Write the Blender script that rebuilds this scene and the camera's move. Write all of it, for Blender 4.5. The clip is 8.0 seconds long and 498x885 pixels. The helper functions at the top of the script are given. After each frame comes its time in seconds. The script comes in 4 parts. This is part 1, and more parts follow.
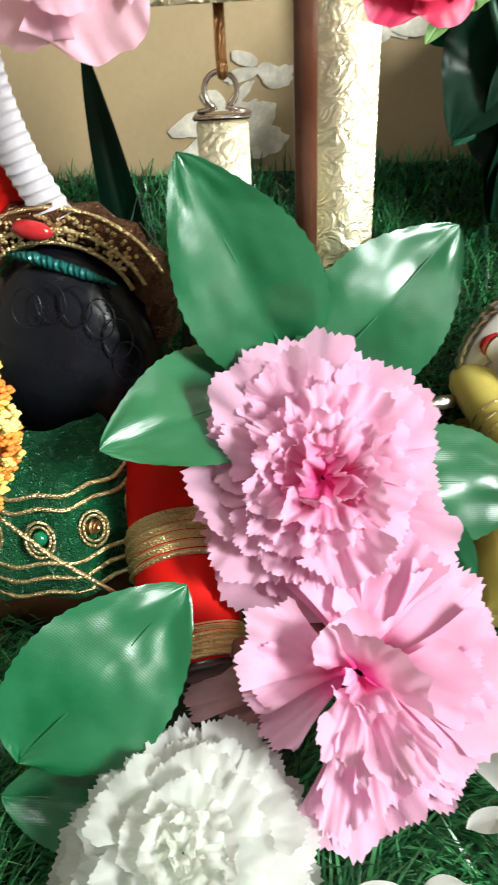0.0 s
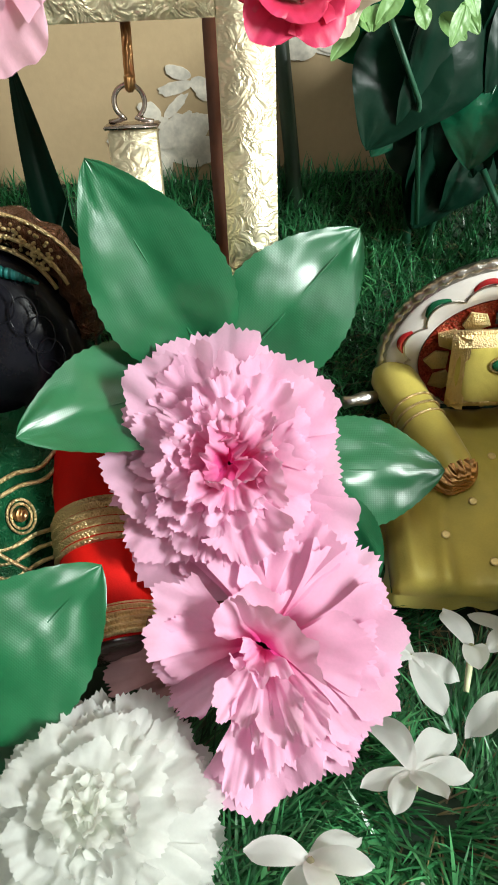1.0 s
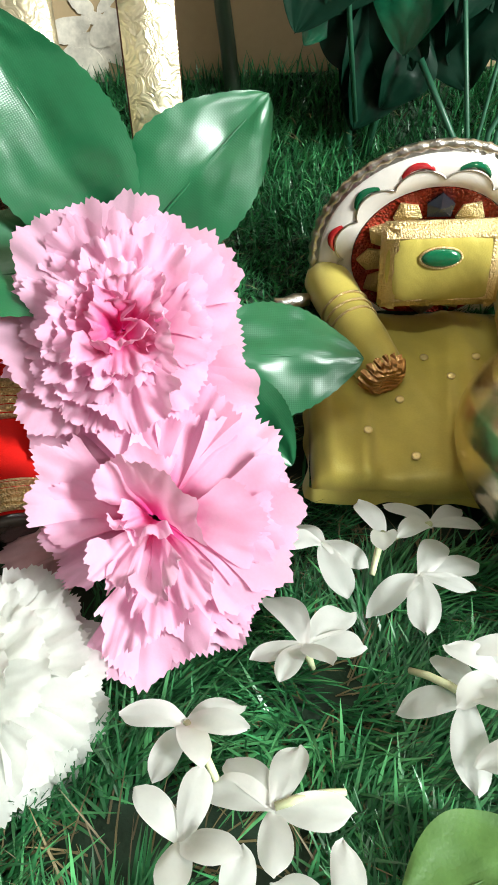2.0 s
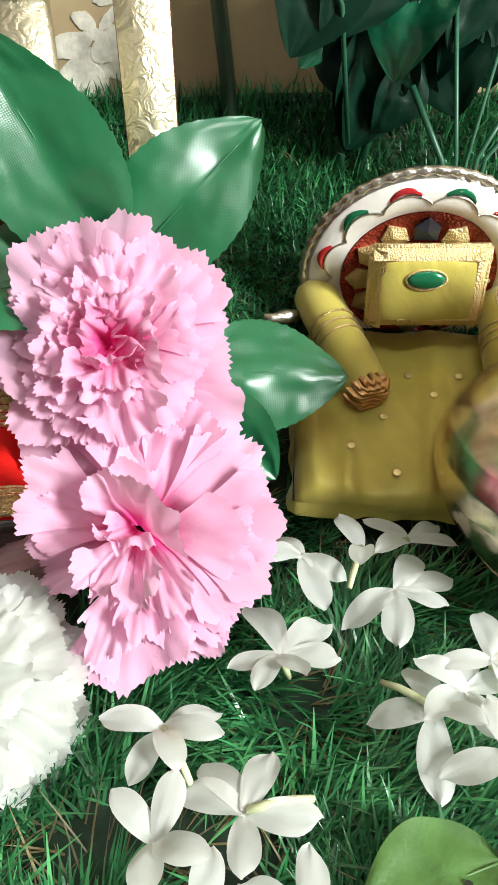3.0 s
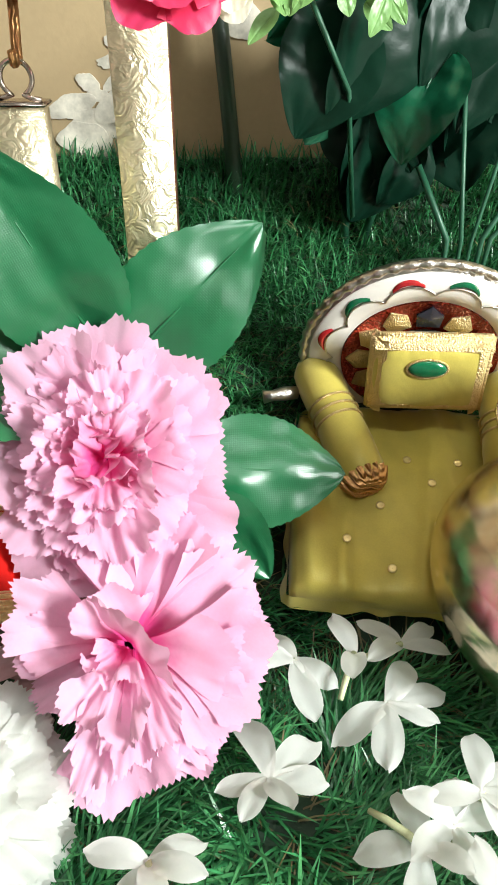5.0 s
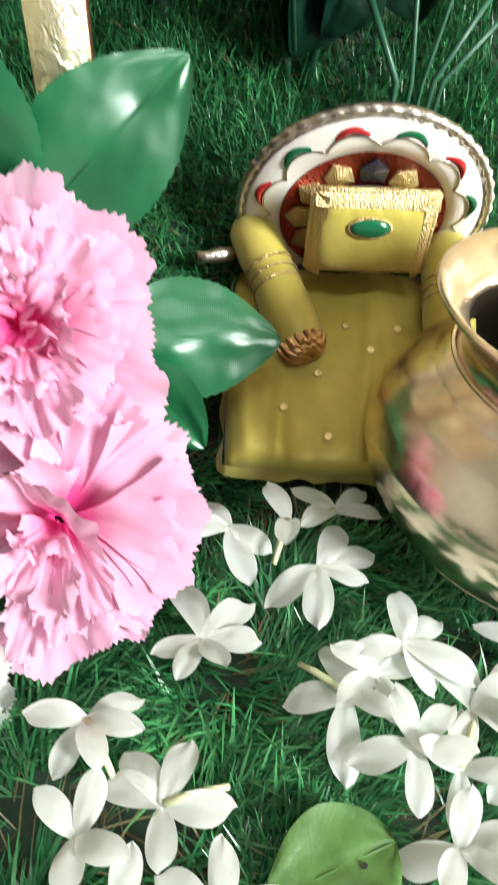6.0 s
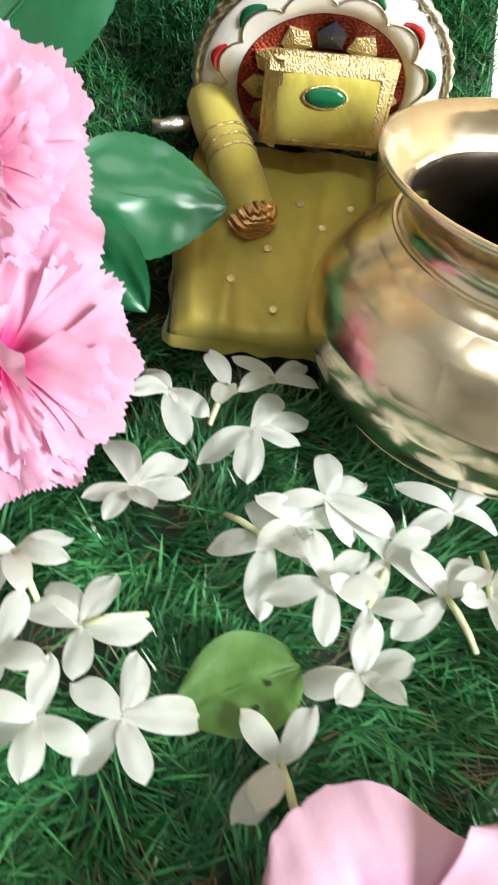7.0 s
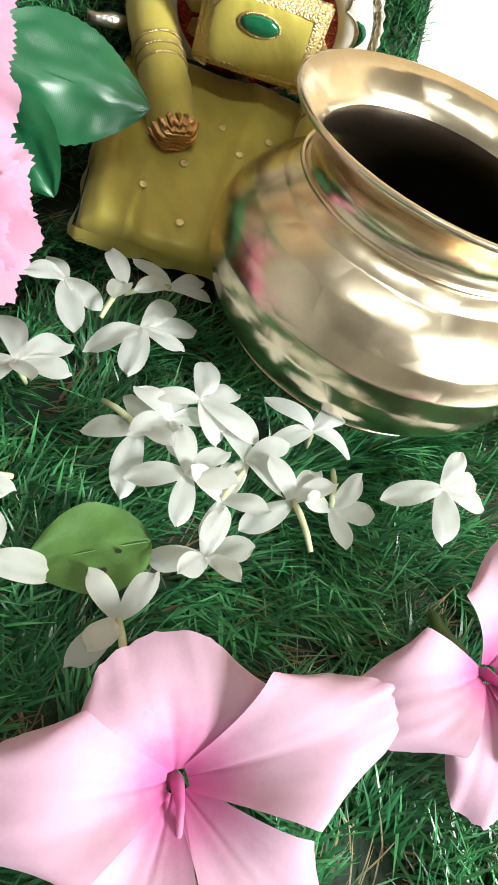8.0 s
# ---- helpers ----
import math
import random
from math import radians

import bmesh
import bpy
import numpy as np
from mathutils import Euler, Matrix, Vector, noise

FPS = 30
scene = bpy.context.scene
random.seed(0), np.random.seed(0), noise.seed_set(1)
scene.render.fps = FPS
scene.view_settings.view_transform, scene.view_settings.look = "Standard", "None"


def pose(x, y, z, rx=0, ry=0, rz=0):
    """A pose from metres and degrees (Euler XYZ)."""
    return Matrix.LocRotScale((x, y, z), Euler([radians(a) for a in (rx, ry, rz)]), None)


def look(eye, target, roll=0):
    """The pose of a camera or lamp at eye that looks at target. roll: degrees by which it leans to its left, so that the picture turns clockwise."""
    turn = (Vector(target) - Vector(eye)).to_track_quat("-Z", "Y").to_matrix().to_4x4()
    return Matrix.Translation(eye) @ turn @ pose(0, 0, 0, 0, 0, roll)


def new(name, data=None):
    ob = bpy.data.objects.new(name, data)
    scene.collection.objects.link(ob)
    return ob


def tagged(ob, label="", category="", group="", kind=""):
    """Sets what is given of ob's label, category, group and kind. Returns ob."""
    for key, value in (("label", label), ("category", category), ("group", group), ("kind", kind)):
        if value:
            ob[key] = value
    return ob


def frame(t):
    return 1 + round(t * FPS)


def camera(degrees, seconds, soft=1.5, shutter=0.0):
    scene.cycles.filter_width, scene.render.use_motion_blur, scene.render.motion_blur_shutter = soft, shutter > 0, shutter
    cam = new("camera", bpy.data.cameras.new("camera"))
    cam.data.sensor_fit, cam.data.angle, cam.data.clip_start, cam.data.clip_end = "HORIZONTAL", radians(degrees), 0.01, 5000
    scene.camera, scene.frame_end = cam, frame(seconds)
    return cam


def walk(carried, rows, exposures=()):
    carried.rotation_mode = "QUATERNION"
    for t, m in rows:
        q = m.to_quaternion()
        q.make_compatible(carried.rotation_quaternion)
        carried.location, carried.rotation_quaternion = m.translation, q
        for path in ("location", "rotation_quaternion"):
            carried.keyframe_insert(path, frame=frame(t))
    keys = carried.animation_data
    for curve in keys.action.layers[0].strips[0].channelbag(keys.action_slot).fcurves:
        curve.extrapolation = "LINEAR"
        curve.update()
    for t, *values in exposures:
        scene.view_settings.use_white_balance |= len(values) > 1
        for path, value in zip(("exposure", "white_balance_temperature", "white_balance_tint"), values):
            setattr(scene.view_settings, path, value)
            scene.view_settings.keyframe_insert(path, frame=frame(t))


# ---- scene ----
cam = camera(40.2, 8.0, shutter=0.3)
PATH = [
    (0, (0.017, 0.113, 0.231), (-0.078, 1.766, -0.891), -3.6),
    (0.5, (0.034, 0.099, 0.236), (0.003, 1.782, -0.845), -3.5),
    (1, (0.04, 0.097, 0.232), (0.01, 1.766, -0.869), -2.7),
    (1.5, (0.041, 0.093, 0.226), (0.052, 1.707, -0.954), 0.0),
    (1.6, (0.045, 0.091, 0.221), (0.048, 1.717, -0.944), -0.2),
    (2, (0.073, 0.084, 0.196), (0.041, 1.718, -0.957), -2.4),
    (3.5, (0.077, 0.08, 0.207), (0.066, 1.73, -0.923), -0.0),
    (4, (0.077, 0.08, 0.208), (0.038, 1.741, -0.906), -1.0),
    (5.5, (0.08, 0.115, 0.244), (0.115, 1.66, -1.025), 3.0),
    (6, (0.084, 0.114, 0.231), (0.224, 1.478, -1.225), 4.5),
    (6.3, (0.099, 0.101, 0.206), (0.215, 1.433, -1.281), 3.3),
    (6.5, (0.095, 0.101, 0.221), (0.245, 1.408, -1.286), 4.8),
    (7, (0.102, 0.089, 0.218), (0.287, 1.313, -1.353), 8.9),
    (7.2, (0.116, 0.067, 0.205), (0.343, 1.34, -1.321), 12.3),
    (7.5, (0.118, 0.066, 0.217), (0.509, 1.226, -1.365), 22.7),
    (7.8, (0.114, 0.062, 0.216), (0.601, 1.206, -1.351), 28.1),
    (8, (0.11, 0.062, 0.219), (0.594, 1.194, -1.357), 28.9),
]
walk(cam, [(t, look(eye, target, roll)) for t, eye, target, roll in PATH], [(0.0, 0.24), (0.5, 0.06), (1.0, 0.02), (1.5, 0.08), (2.0, 0.32), (3.5, 0.24), (5.5, 0.38), (7.0, 0.32), (8.0, 0.18)])

# ---- world and light ----
world = bpy.data.worlds.new("world")
scene.world = world
world.use_nodes = True
wn = world.node_tree.nodes
sky = wn.new("ShaderNodeTexSky")
sky.sky_type = "NISHITA"
sky.sun_disc = False
sky.sun_elevation = radians(38)
sky.sun_rotation = radians(120)
wn["Background"].inputs["Strength"].default_value = 0.12
world.node_tree.links.new(sky.outputs["Color"], wn["Background"].inputs["Color"])


def area_lamp(name, eye, target, size_x, size_y, watts, colour):
    d = bpy.data.lights.new(name, "AREA")
    d.shape, d.size, d.size_y, d.energy, d.color = "RECTANGLE", size_x, size_y, watts, colour
    ob = new(name, d)
    ob.matrix_world = look(eye, target)
    return ob


# daylight that enters by the tall window in the side wall, and the tube lamp under the ceiling
area_lamp("window_light", (1.53, -0.78, 1.05), (0.12, 0.27, 0.05), 0.32, 0.72, 84.0, (0.94, 1.0, 0.96))
area_lamp("tube_light", (0.20, -0.52, 2.30), (0.20, -0.45, 0.0), 1.20, 0.06, 11.0, (0.93, 1.0, 0.96))


# ---- materials ----
def mat(name, colour, rough=0.5, metal=0.0, vary=0.25, scale=40.0, fine=600.0, bump=0.1, coat=0.0, sheen=0.0,
        through_light=0.0, second=None, island=False, per_object=0.0):
    """A surface with colour variation at two scales and a fine relief. Scales are waves per metre."""
    m = bpy.data.materials.new(name)
    m.use_nodes = True
    nt = m.node_tree
    n, k = nt.nodes, nt.links
    b = n["Principled BSDF"]
    tc = n.new("ShaderNodeTexCoord")
    big, small = n.new("ShaderNodeTexNoise"), n.new("ShaderNodeTexNoise")
    big.inputs["Scale"].default_value, small.inputs["Scale"].default_value = scale, fine
    big.inputs["Detail"].default_value, small.inputs["Detail"].default_value = 3, 2
    for t in (big, small):
        k.new(tc.outputs["Object"], t.inputs["Vector"])
    ramp = n.new("ShaderNodeMapRange")
    ramp.inputs["From Min"].default_value, ramp.inputs["From Max"].default_value = 0.32, 0.68
    k.new(big.outputs["Fac"], ramp.inputs["Value"])
    mix = n.new("ShaderNodeMix")
    mix.data_type = "RGBA"
    lo = second or tuple(c * (1 - vary) for c in colour)
    hi = colour if second else tuple(min(1, c * (1 + vary * 0.6)) for c in colour)
    mix.inputs["A"].default_value, mix.inputs["B"].default_value = (*lo, 1), (*hi, 1)
    k.new(ramp.outputs["Result"], mix.inputs["Factor"])
    last = mix.outputs["Result"]
    hsv = n.new("ShaderNodeHueSaturation")
    k.new(last, hsv.inputs["Color"])
    val = n.new("ShaderNodeMapRange")
    val.inputs["To Min"].default_value, val.inputs["To Max"].default_value = 1 - vary * 0.6, 1 + vary * 0.6
    k.new(small.outputs["Fac"], val.inputs["Value"])
    if island or per_object:
        src = n.new("ShaderNodeNewGeometry").outputs["Random Per Island"] if island else n.new("ShaderNodeObjectInfo").outputs["Random"]
        w = per_object or 0.5
        r = n.new("ShaderNodeMapRange")
        r.inputs["To Min"].default_value, r.inputs["To Max"].default_value = 1 - w, 1 + w
        k.new(src, r.inputs["Value"])
        mul = n.new("ShaderNodeMath")
        mul.operation = "MULTIPLY"
        k.new(r.outputs["Result"], mul.inputs[0])
        k.new(val.outputs["Result"], mul.inputs[1])
        k.new(mul.outputs["Value"], hsv.inputs["Value"])
    else:
        k.new(val.outputs["Result"], hsv.inputs["Value"])
    k.new(hsv.outputs["Color"], b.inputs["Base Color"])
    b.inputs["Metallic"].default_value = metal
    rr = n.new("ShaderNodeMapRange")
    rr.inputs["To Min"].default_value, rr.inputs["To Max"].default_value = max(0.03, rough * 0.75), min(1, rough * 1.25)
    k.new(big.outputs["Fac"], rr.inputs["Value"])
    k.new(rr.outputs["Result"], b.inputs["Roughness"])
    b.inputs["Coat Weight"].default_value = coat
    b.inputs["Coat Roughness"].default_value = 0.15
    b.inputs["Sheen Weight"].default_value = sheen
    if bump:
        bp = n.new("ShaderNodeBump")
        bp.inputs["Strength"].default_value, bp.inputs["Distance"].default_value = bump, 0.0006
        k.new(small.outputs["Fac"], bp.inputs["Height"])
        k.new(bp.outputs["Normal"], b.inputs["Normal"])
    if through_light:
        tr = n.new("ShaderNodeBsdfTranslucent")
        mx = n.new("ShaderNodeMixShader")
        mx.inputs["Fac"].default_value = through_light
        k.new(hsv.outputs["Color"], tr.inputs["Color"])
        k.new(b.outputs["BSDF"], mx.inputs[1])
        k.new(tr.outputs["BSDF"], mx.inputs[2])
        k.new(mx.outputs["Shader"], n["Material Output"].inputs["Surface"])
    return m


def petal_mat(name, tip, throat, r0, r1, rough=0.6, vein=0.0, through_light=0.25, axis="R"):
    """Dyed petal: throat colour near the flower's middle (object origin), tip colour outside, faint veins."""
    m = mat(name, tip, rough, vary=0.08, scale=60, fine=900, bump=0.10, through_light=through_light, sheen=0.15)
    nt = m.node_tree
    n, k = nt.nodes, nt.links
    tc = n.new("ShaderNodeTexCoord")
    ln = n.new("ShaderNodeVectorMath")
    ln.operation = "LENGTH"
    k.new(tc.outputs["Object"], ln.inputs[0])
    ns = n.new("ShaderNodeTexNoise")
    ns.inputs["Scale"].default_value = 220
    k.new(tc.outputs["Object"], ns.inputs["Vector"])
    ad = n.new("ShaderNodeMath")
    ad.operation = "MULTIPLY_ADD"
    ad.inputs[1].default_value = (r1 - r0) * 0.35
    k.new(ns.outputs["Fac"], ad.inputs[0])
    k.new(ln.outputs["Value"], ad.inputs[2])
    mr = n.new("ShaderNodeMapRange")
    mr.interpolation_type = "SMOOTHSTEP"
    mr.inputs["From Min"].default_value = r0 + (r1 - r0) * 0.175
    mr.inputs["From Max"].default_value = r1 + (r1 - r0) * 0.175
    k.new(ad.outputs["Value"], mr.inputs["Value"])
    mx = n.new("ShaderNodeMix")
    mx.data_type = "RGBA"
    mx.inputs["A"].default_value = (*throat, 1)
    hsv = n["Hue/Saturation/Value"]
    k.new(mr.outputs["Result"], mx.inputs["Factor"])
    k.new(hsv.outputs["Color"], mx.inputs["B"])
    k.new(mx.outputs["Result"], n["Principled BSDF"].inputs["Base Color"])
    for q in n:
        if q.bl_idname == "ShaderNodeBsdfTranslucent":
            k.new(mx.outputs["Result"], q.inputs["Color"])
    if vein:
        wv = n.new("ShaderNodeTexWave")
        wv.bands_direction = "X"
        wv.inputs["Scale"].default_value, wv.inputs["Distortion"].default_value = 130, 3
        wv.inputs["Detail"].default_value = 2
        k.new(tc.outputs["Object"], wv.inputs["Vector"])
        bp = n.new("ShaderNodeBump")
        bp.inputs["Strength"].default_value, bp.inputs["Distance"].default_value = vein, 0.0006
        k.new(wv.outputs["Fac"], bp.inputs["Height"])
        k.new(bp.outputs["Normal"], n["Principled BSDF"].inputs["Normal"])
    return m


def relief_mat(name, colour, rough, kind, scale, strength, metal=1.0, distance=0.0012, dark=0.45):
    """Metal or cloth with a pressed pattern: 'scroll' (embossed foil), 'weave' (fabric), 'bead' (granulation), 'rib'."""
    m = mat(name, colour, rough, metal, vary=0.15, scale=50, fine=900, bump=0)
    nt = m.node_tree
    n, k = nt.nodes, nt.links
    tc = n.new("ShaderNodeTexCoord")
    if kind in ("scroll", "foil"):
        ns = n.new("ShaderNodeTexNoise")
        ns.inputs["Scale"].default_value = scale
        ns.inputs["Distortion"].default_value = 2.2
        ns.inputs["Detail"].default_value = 1
        k.new(tc.outputs["Object"], ns.inputs["Vector"])
        if kind == "foil":
            ns.inputs["Distortion"].default_value = 0.8
            ns.inputs["Detail"].default_value = 3
        mm = n.new("ShaderNodeMath")
        mm.operation = "PINGPONG"
        mm.inputs[1].default_value = 0.055 if kind == "scroll" else 0.16
        k.new(ns.outputs["Fac"], mm.inputs[0])
        mr = n.new("ShaderNodeMapRange")
        mr.inputs["From Max"].default_value = 0.055 if kind == "scroll" else 0.16
        k.new(mm.outputs["Value"], mr.inputs["Value"])
        out = mr.outputs["Result"]
    elif kind == "weave":
        w1, w2 = n.new("ShaderNodeTexWave"), n.new("ShaderNodeTexWave")
        w1.bands_direction, w2.bands_direction = "X", "Y"
        mm = n.new("ShaderNodeMath")
        mm.operation = "MULTIPLY"
        for w, s in ((w1, 0), (w2, 1)):
            w.inputs["Scale"].default_value = scale
            w.inputs["Distortion"].default_value = 0.6
            k.new(tc.outputs["Object"], w.inputs["Vector"])
            k.new(w.outputs["Fac"], mm.inputs[s])
        out = mm.outputs["Value"]
    elif kind == "bead":
        v = n.new("ShaderNodeTexVoronoi")
        v.inputs["Scale"].default_value = scale
        k.new(tc.outputs["Object"], v.inputs["Vector"])
        mm = n.new("ShaderNodeMath")
        mm.operation = "SUBTRACT"
        mm.inputs[0].default_value = 1.0
        k.new(v.outputs["Distance"], mm.inputs[1])
        out = mm.outputs["Value"]
    else:
        w = n.new("ShaderNodeTexWave")
        w.inputs["Scale"].default_value, w.inputs["Distortion"].default_value = scale, 4
        k.new(tc.outputs["Object"], w.inputs["Vector"])
        out = w.outputs["Fac"]
    bp = n.new("ShaderNodeBump")
    bp.inputs["Strength"].default_value, bp.inputs["Distance"].default_value = strength, distance
    k.new(out, bp.inputs["Height"])
    k.new(bp.outputs["Normal"], n["Principled BSDF"].inputs["Normal"])
    return m


M_WALL = mat("beige_plaster", (0.37, 0.27, 0.15), 0.75, vary=0.12, scale=6, fine=300, bump=0.15)
M_ROOM = mat("grey_beige_plaster", (0.42, 0.41, 0.38), 0.85, vary=0.08, scale=3, fine=150, bump=0.1)
M_WALLPATCH = mat("white_wall_patch", (0.66, 0.61, 0.52), 0.7, vary=0.35, scale=90, fine=500, bump=0.1)
M_CLOTH = mat("white_sheet", (0.82, 0.82, 0.80), 0.7, vary=0.06, scale=20, fine=1500, bump=0.25)
M_MATBASE = mat("grass_backing", (0.012, 0.035, 0.016), 0.8, vary=0.4, scale=60, fine=700, bump=0.4)
M_BLADE = mat("plastic_grass", (0.044, 0.225, 0.082), 0.30, vary=0.45, scale=22, fine=300, bump=0, island=True, per_object=0.55, second=(0.022, 0.12, 0.042), through_light=0.15)
M_BLADE2 = mat("bright_plastic_grass", (0.10, 0.36, 0.135), 0.26, vary=0.4, scale=22, fine=300, bump=0, island=True, per_object=0.5, second=(0.045, 0.20, 0.07), through_light=0.15)
M_THATCH = mat("dry_thatch", (0.16, 0.13, 0.06), 0.55, vary=0.4, scale=40, fine=300, bump=0, island=True, per_object=0.4)
M_PINK = petal_mat("pink_silk", (0.84, 0.48, 0.655), (0.74, 0.045, 0.28), 0.006, 0.024, 0.75, through_light=0.42)
M_WHITE = petal_mat("white_silk", (0.80, 0.81, 0.78), (0.80, 0.82, 0.76), 0.004, 0.018, 0.75, through_light=0.62)
M_HIB = petal_mat("hibiscus_petal", (0.66, 0.40, 0.54), (0.60, 0.12, 0.34), 0.004, 0.030, 0.6, vein=0.0, through_light=0.25)
M_JAS = mat("jasmine_petal", (0.90, 0.90, 0.88), 0.6, vary=0.04, scale=120, fine=1200, bump=0.08, through_light=0.6)
M_JTUBE = mat("jasmine_tube", (0.52, 0.55, 0.33), 0.5, vary=0.2, scale=200, fine=1500, bump=0.1)
M_LEAF = relief_mat("waxed_fabric_leaf", (0.008, 0.108, 0.039), 0.33, "weave", 430, 0.14, metal=0.0, distance=0.0002)
M_FRESH = mat("fresh_leaf", (0.066, 0.155, 0.034), 0.5, vary=0.2, scale=70, fine=900, bump=0.2)
M_LIME = mat("pale_green_leaf", (0.20, 0.38, 0.12), 0.4, vary=0.2, scale=90, fine=900, bump=0.1, through_light=0.2)
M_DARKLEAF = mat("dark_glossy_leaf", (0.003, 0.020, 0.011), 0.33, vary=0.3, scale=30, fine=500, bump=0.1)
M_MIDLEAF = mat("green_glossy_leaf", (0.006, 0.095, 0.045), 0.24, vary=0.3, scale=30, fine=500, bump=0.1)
M_STEM = mat("green_stem", (0.016, 0.085, 0.045), 0.4, vary=0.2, scale=60, fine=600, bump=0.1)
M_DARKSTEM = mat("dark_stem", (0.012, 0.035, 0.016), 0.45, vary=0.3, scale=60, fine=600, bump=0.1)
M_HOLE = mat("brown_spot", (0.010, 0.014, 0.006), 0.8, vary=0.2, scale=200, fine=900, bump=0)
M_FOIL = relief_mat("embossed_gold_foil", (0.95, 0.84, 0.58), 0.42, "foil", 150, 0.55, metal=0.85)
M_WOOD = mat("red_brown_wood", (0.16, 0.055, 0.028), 0.35, vary=0.35, scale=40, fine=400, bump=0.15, coat=0.3)
M_WIRE = mat("steel_wire", (0.55, 0.47, 0.42), 0.25, 1.0, vary=0.2, scale=200, fine=1500, bump=0.05)
M_BRASS = relief_mat("hammered_brass", (0.88, 0.75, 0.57), 0.22, "bead", 62, 0.42, distance=0.0016)
# tarnish and the shade deep inside the pot share this near-black colour
M_POTINSIDE = mat("tarnished_shaded_brass", (0.045, 0.032, 0.022), 0.4, 0.8, vary=0.3, scale=40, fine=500, bump=0.1)
M_SATIN = mat("olive_gold_satin", (0.50, 0.41, 0.075), 0.46, 0.12, vary=0.16, scale=45, fine=1400, bump=0.12, sheen=0.3)
M_TRIM = relief_mat("gold_braid", (0.72, 0.55, 0.29), 0.40, "bead", 1100, 0.6)
M_SEQUIN = mat("pale_gold_sequin", (0.86, 0.72, 0.38), 0.30, 0.8, vary=0.1, scale=200, fine=900, bump=0)
M_COPPER = relief_mat("copper_gold_braid", (0.55, 0.30, 0.13), 0.38, "rib", 160, 0.8)
M_SILVER = relief_mat("old_silver", (0.62, 0.58, 0.54), 0.32, "bead", 500, 0.2)
M_ENAMEL = mat("white_enamel", (0.84, 0.79, 0.74), 0.16, vary=0.06, scale=80, fine=500, bump=0.03, coat=0.4)
M_RED = mat("red_enamel", (0.42, 0.018, 0.022), 0.14, vary=0.25, scale=120, fine=700, bump=0.05, coat=0.4)
M_GREEN = mat("green_enamel", (0.004, 0.12, 0.05), 0.12, vary=0.25, scale=120, fine=700, bump=0.05, coat=0.4)
M_REDBEAD = relief_mat("red_granulated_enamel", (0.38, 0.035, 0.02), 0.25, "bead", 620, 1.0, metal=0.2)
M_DARK = mat("dark_gem", (0.02, 0.02, 0.03), 0.1, vary=0.2, scale=200, fine=900, bump=0.02, coat=0.3)
M_BLACK = relief_mat("black_lacquered_stone", (0.006, 0.006, 0.009), 0.24, "bead", 210, 0.12, metal=0.0)
M_BRONZE = relief_mat("brown_gilt_wood", (0.12, 0.045, 0.020), 0.28, "scroll", 130, 0.9, metal=0.35)
M_TEAL = relief_mat("teal_foil", (0.01, 0.13, 0.12), 0.18, "rib", 150, 0.7, metal=0.4)
M_GREENSILK = relief_mat("emerald_dress_silk", (0.006, 0.10, 0.038), 0.28, "scroll", 170, 0.7, metal=0.25)
M_SCARLET = mat("scarlet_satin", (0.56, 0.006, 0.003), 0.65, vary=0.15, scale=60, fine=1500, bump=0.15)
M_LACE = mat("white_lace", (0.62, 0.58, 0.62), 0.6, vary=0.1, scale=120, fine=1500, bump=0.3)
M_MARI = mat("orange_marigold", (0.74, 0.16, 0.02), 0.6, vary=0.3, scale=130, fine=900, bump=0.2, second=(0.80, 0.36, 0.05))
M_YELLOW = mat("yellow_marigold", (0.80, 0.55, 0.10), 0.6, vary=0.25, scale=130, fine=900, bump=0.2, second=(0.80, 0.68, 0.25))
M_HOTPINK = petal_mat("hot_pink_rose", (0.82, 0.055, 0.19), (0.50, 0.005, 0.03), 0.004, 0.03, 0.45)
M_PALEPINK = petal_mat("pale_pink_rose", (0.84, 0.48, 0.60), (0.76, 0.30, 0.44), 0.002, 0.02, 0.5)
M_CREAM = petal_mat("cream_rose", (0.82, 0.78, 0.66), (0.75, 0.66, 0.45), 0.002, 0.02, 0.5)
M_TRAY = mat("dark_lacquer", (0.035, 0.022, 0.018), 0.25, vary=0.3, scale=60, fine=500, bump=0.05, coat=0.3)
M_CALYX = mat("brown_calyx", (0.16, 0.055, 0.045), 0.6, vary=0.3, scale=100, fine=700, bump=0.2)
M_DULL = petal_mat("dull_pink_silk", (0.62, 0.36, 0.38), (0.30, 0.12, 0.11), 0.028, 0.060, 0.75)
M_FLOOR = mat("grey_stone_floor", (0.30, 0.29, 0.27), 0.3, vary=0.12, scale=8, fine=200, bump=0.03)

M_GLASS = mat("clear_glass", (0.93, 0.95, 0.94), 0.05, vary=0.02, scale=60, fine=500, bump=0.0)
M_GLASS.node_tree.nodes["Principled BSDF"].inputs["Transmission Weight"].default_value = 1.0

for m_, level in ((M_BLACK, 0.25), (M_DARKLEAF, 0.14), (M_MIDLEAF, 0.5), (M_LEAF, 0.75), (M_SCARLET, 0.15)):
    m_.node_tree.nodes["Principled BSDF"].inputs["Specular IOR Level"].default_value = level


def spun(m, amount):
    """Turned on a lathe: the fine grooves run round the z axis."""
    n, k = m.node_tree.nodes, m.node_tree.links
    tg = n.new("ShaderNodeTangent")
    tg.direction_type, tg.axis = "RADIAL", "Z"
    b = n["Principled BSDF"]
    b.inputs["Anisotropic"].default_value = amount
    k.new(tg.outputs["Tangent"], b.inputs["Tangent"])


spun(M_BRASS, 0.65)


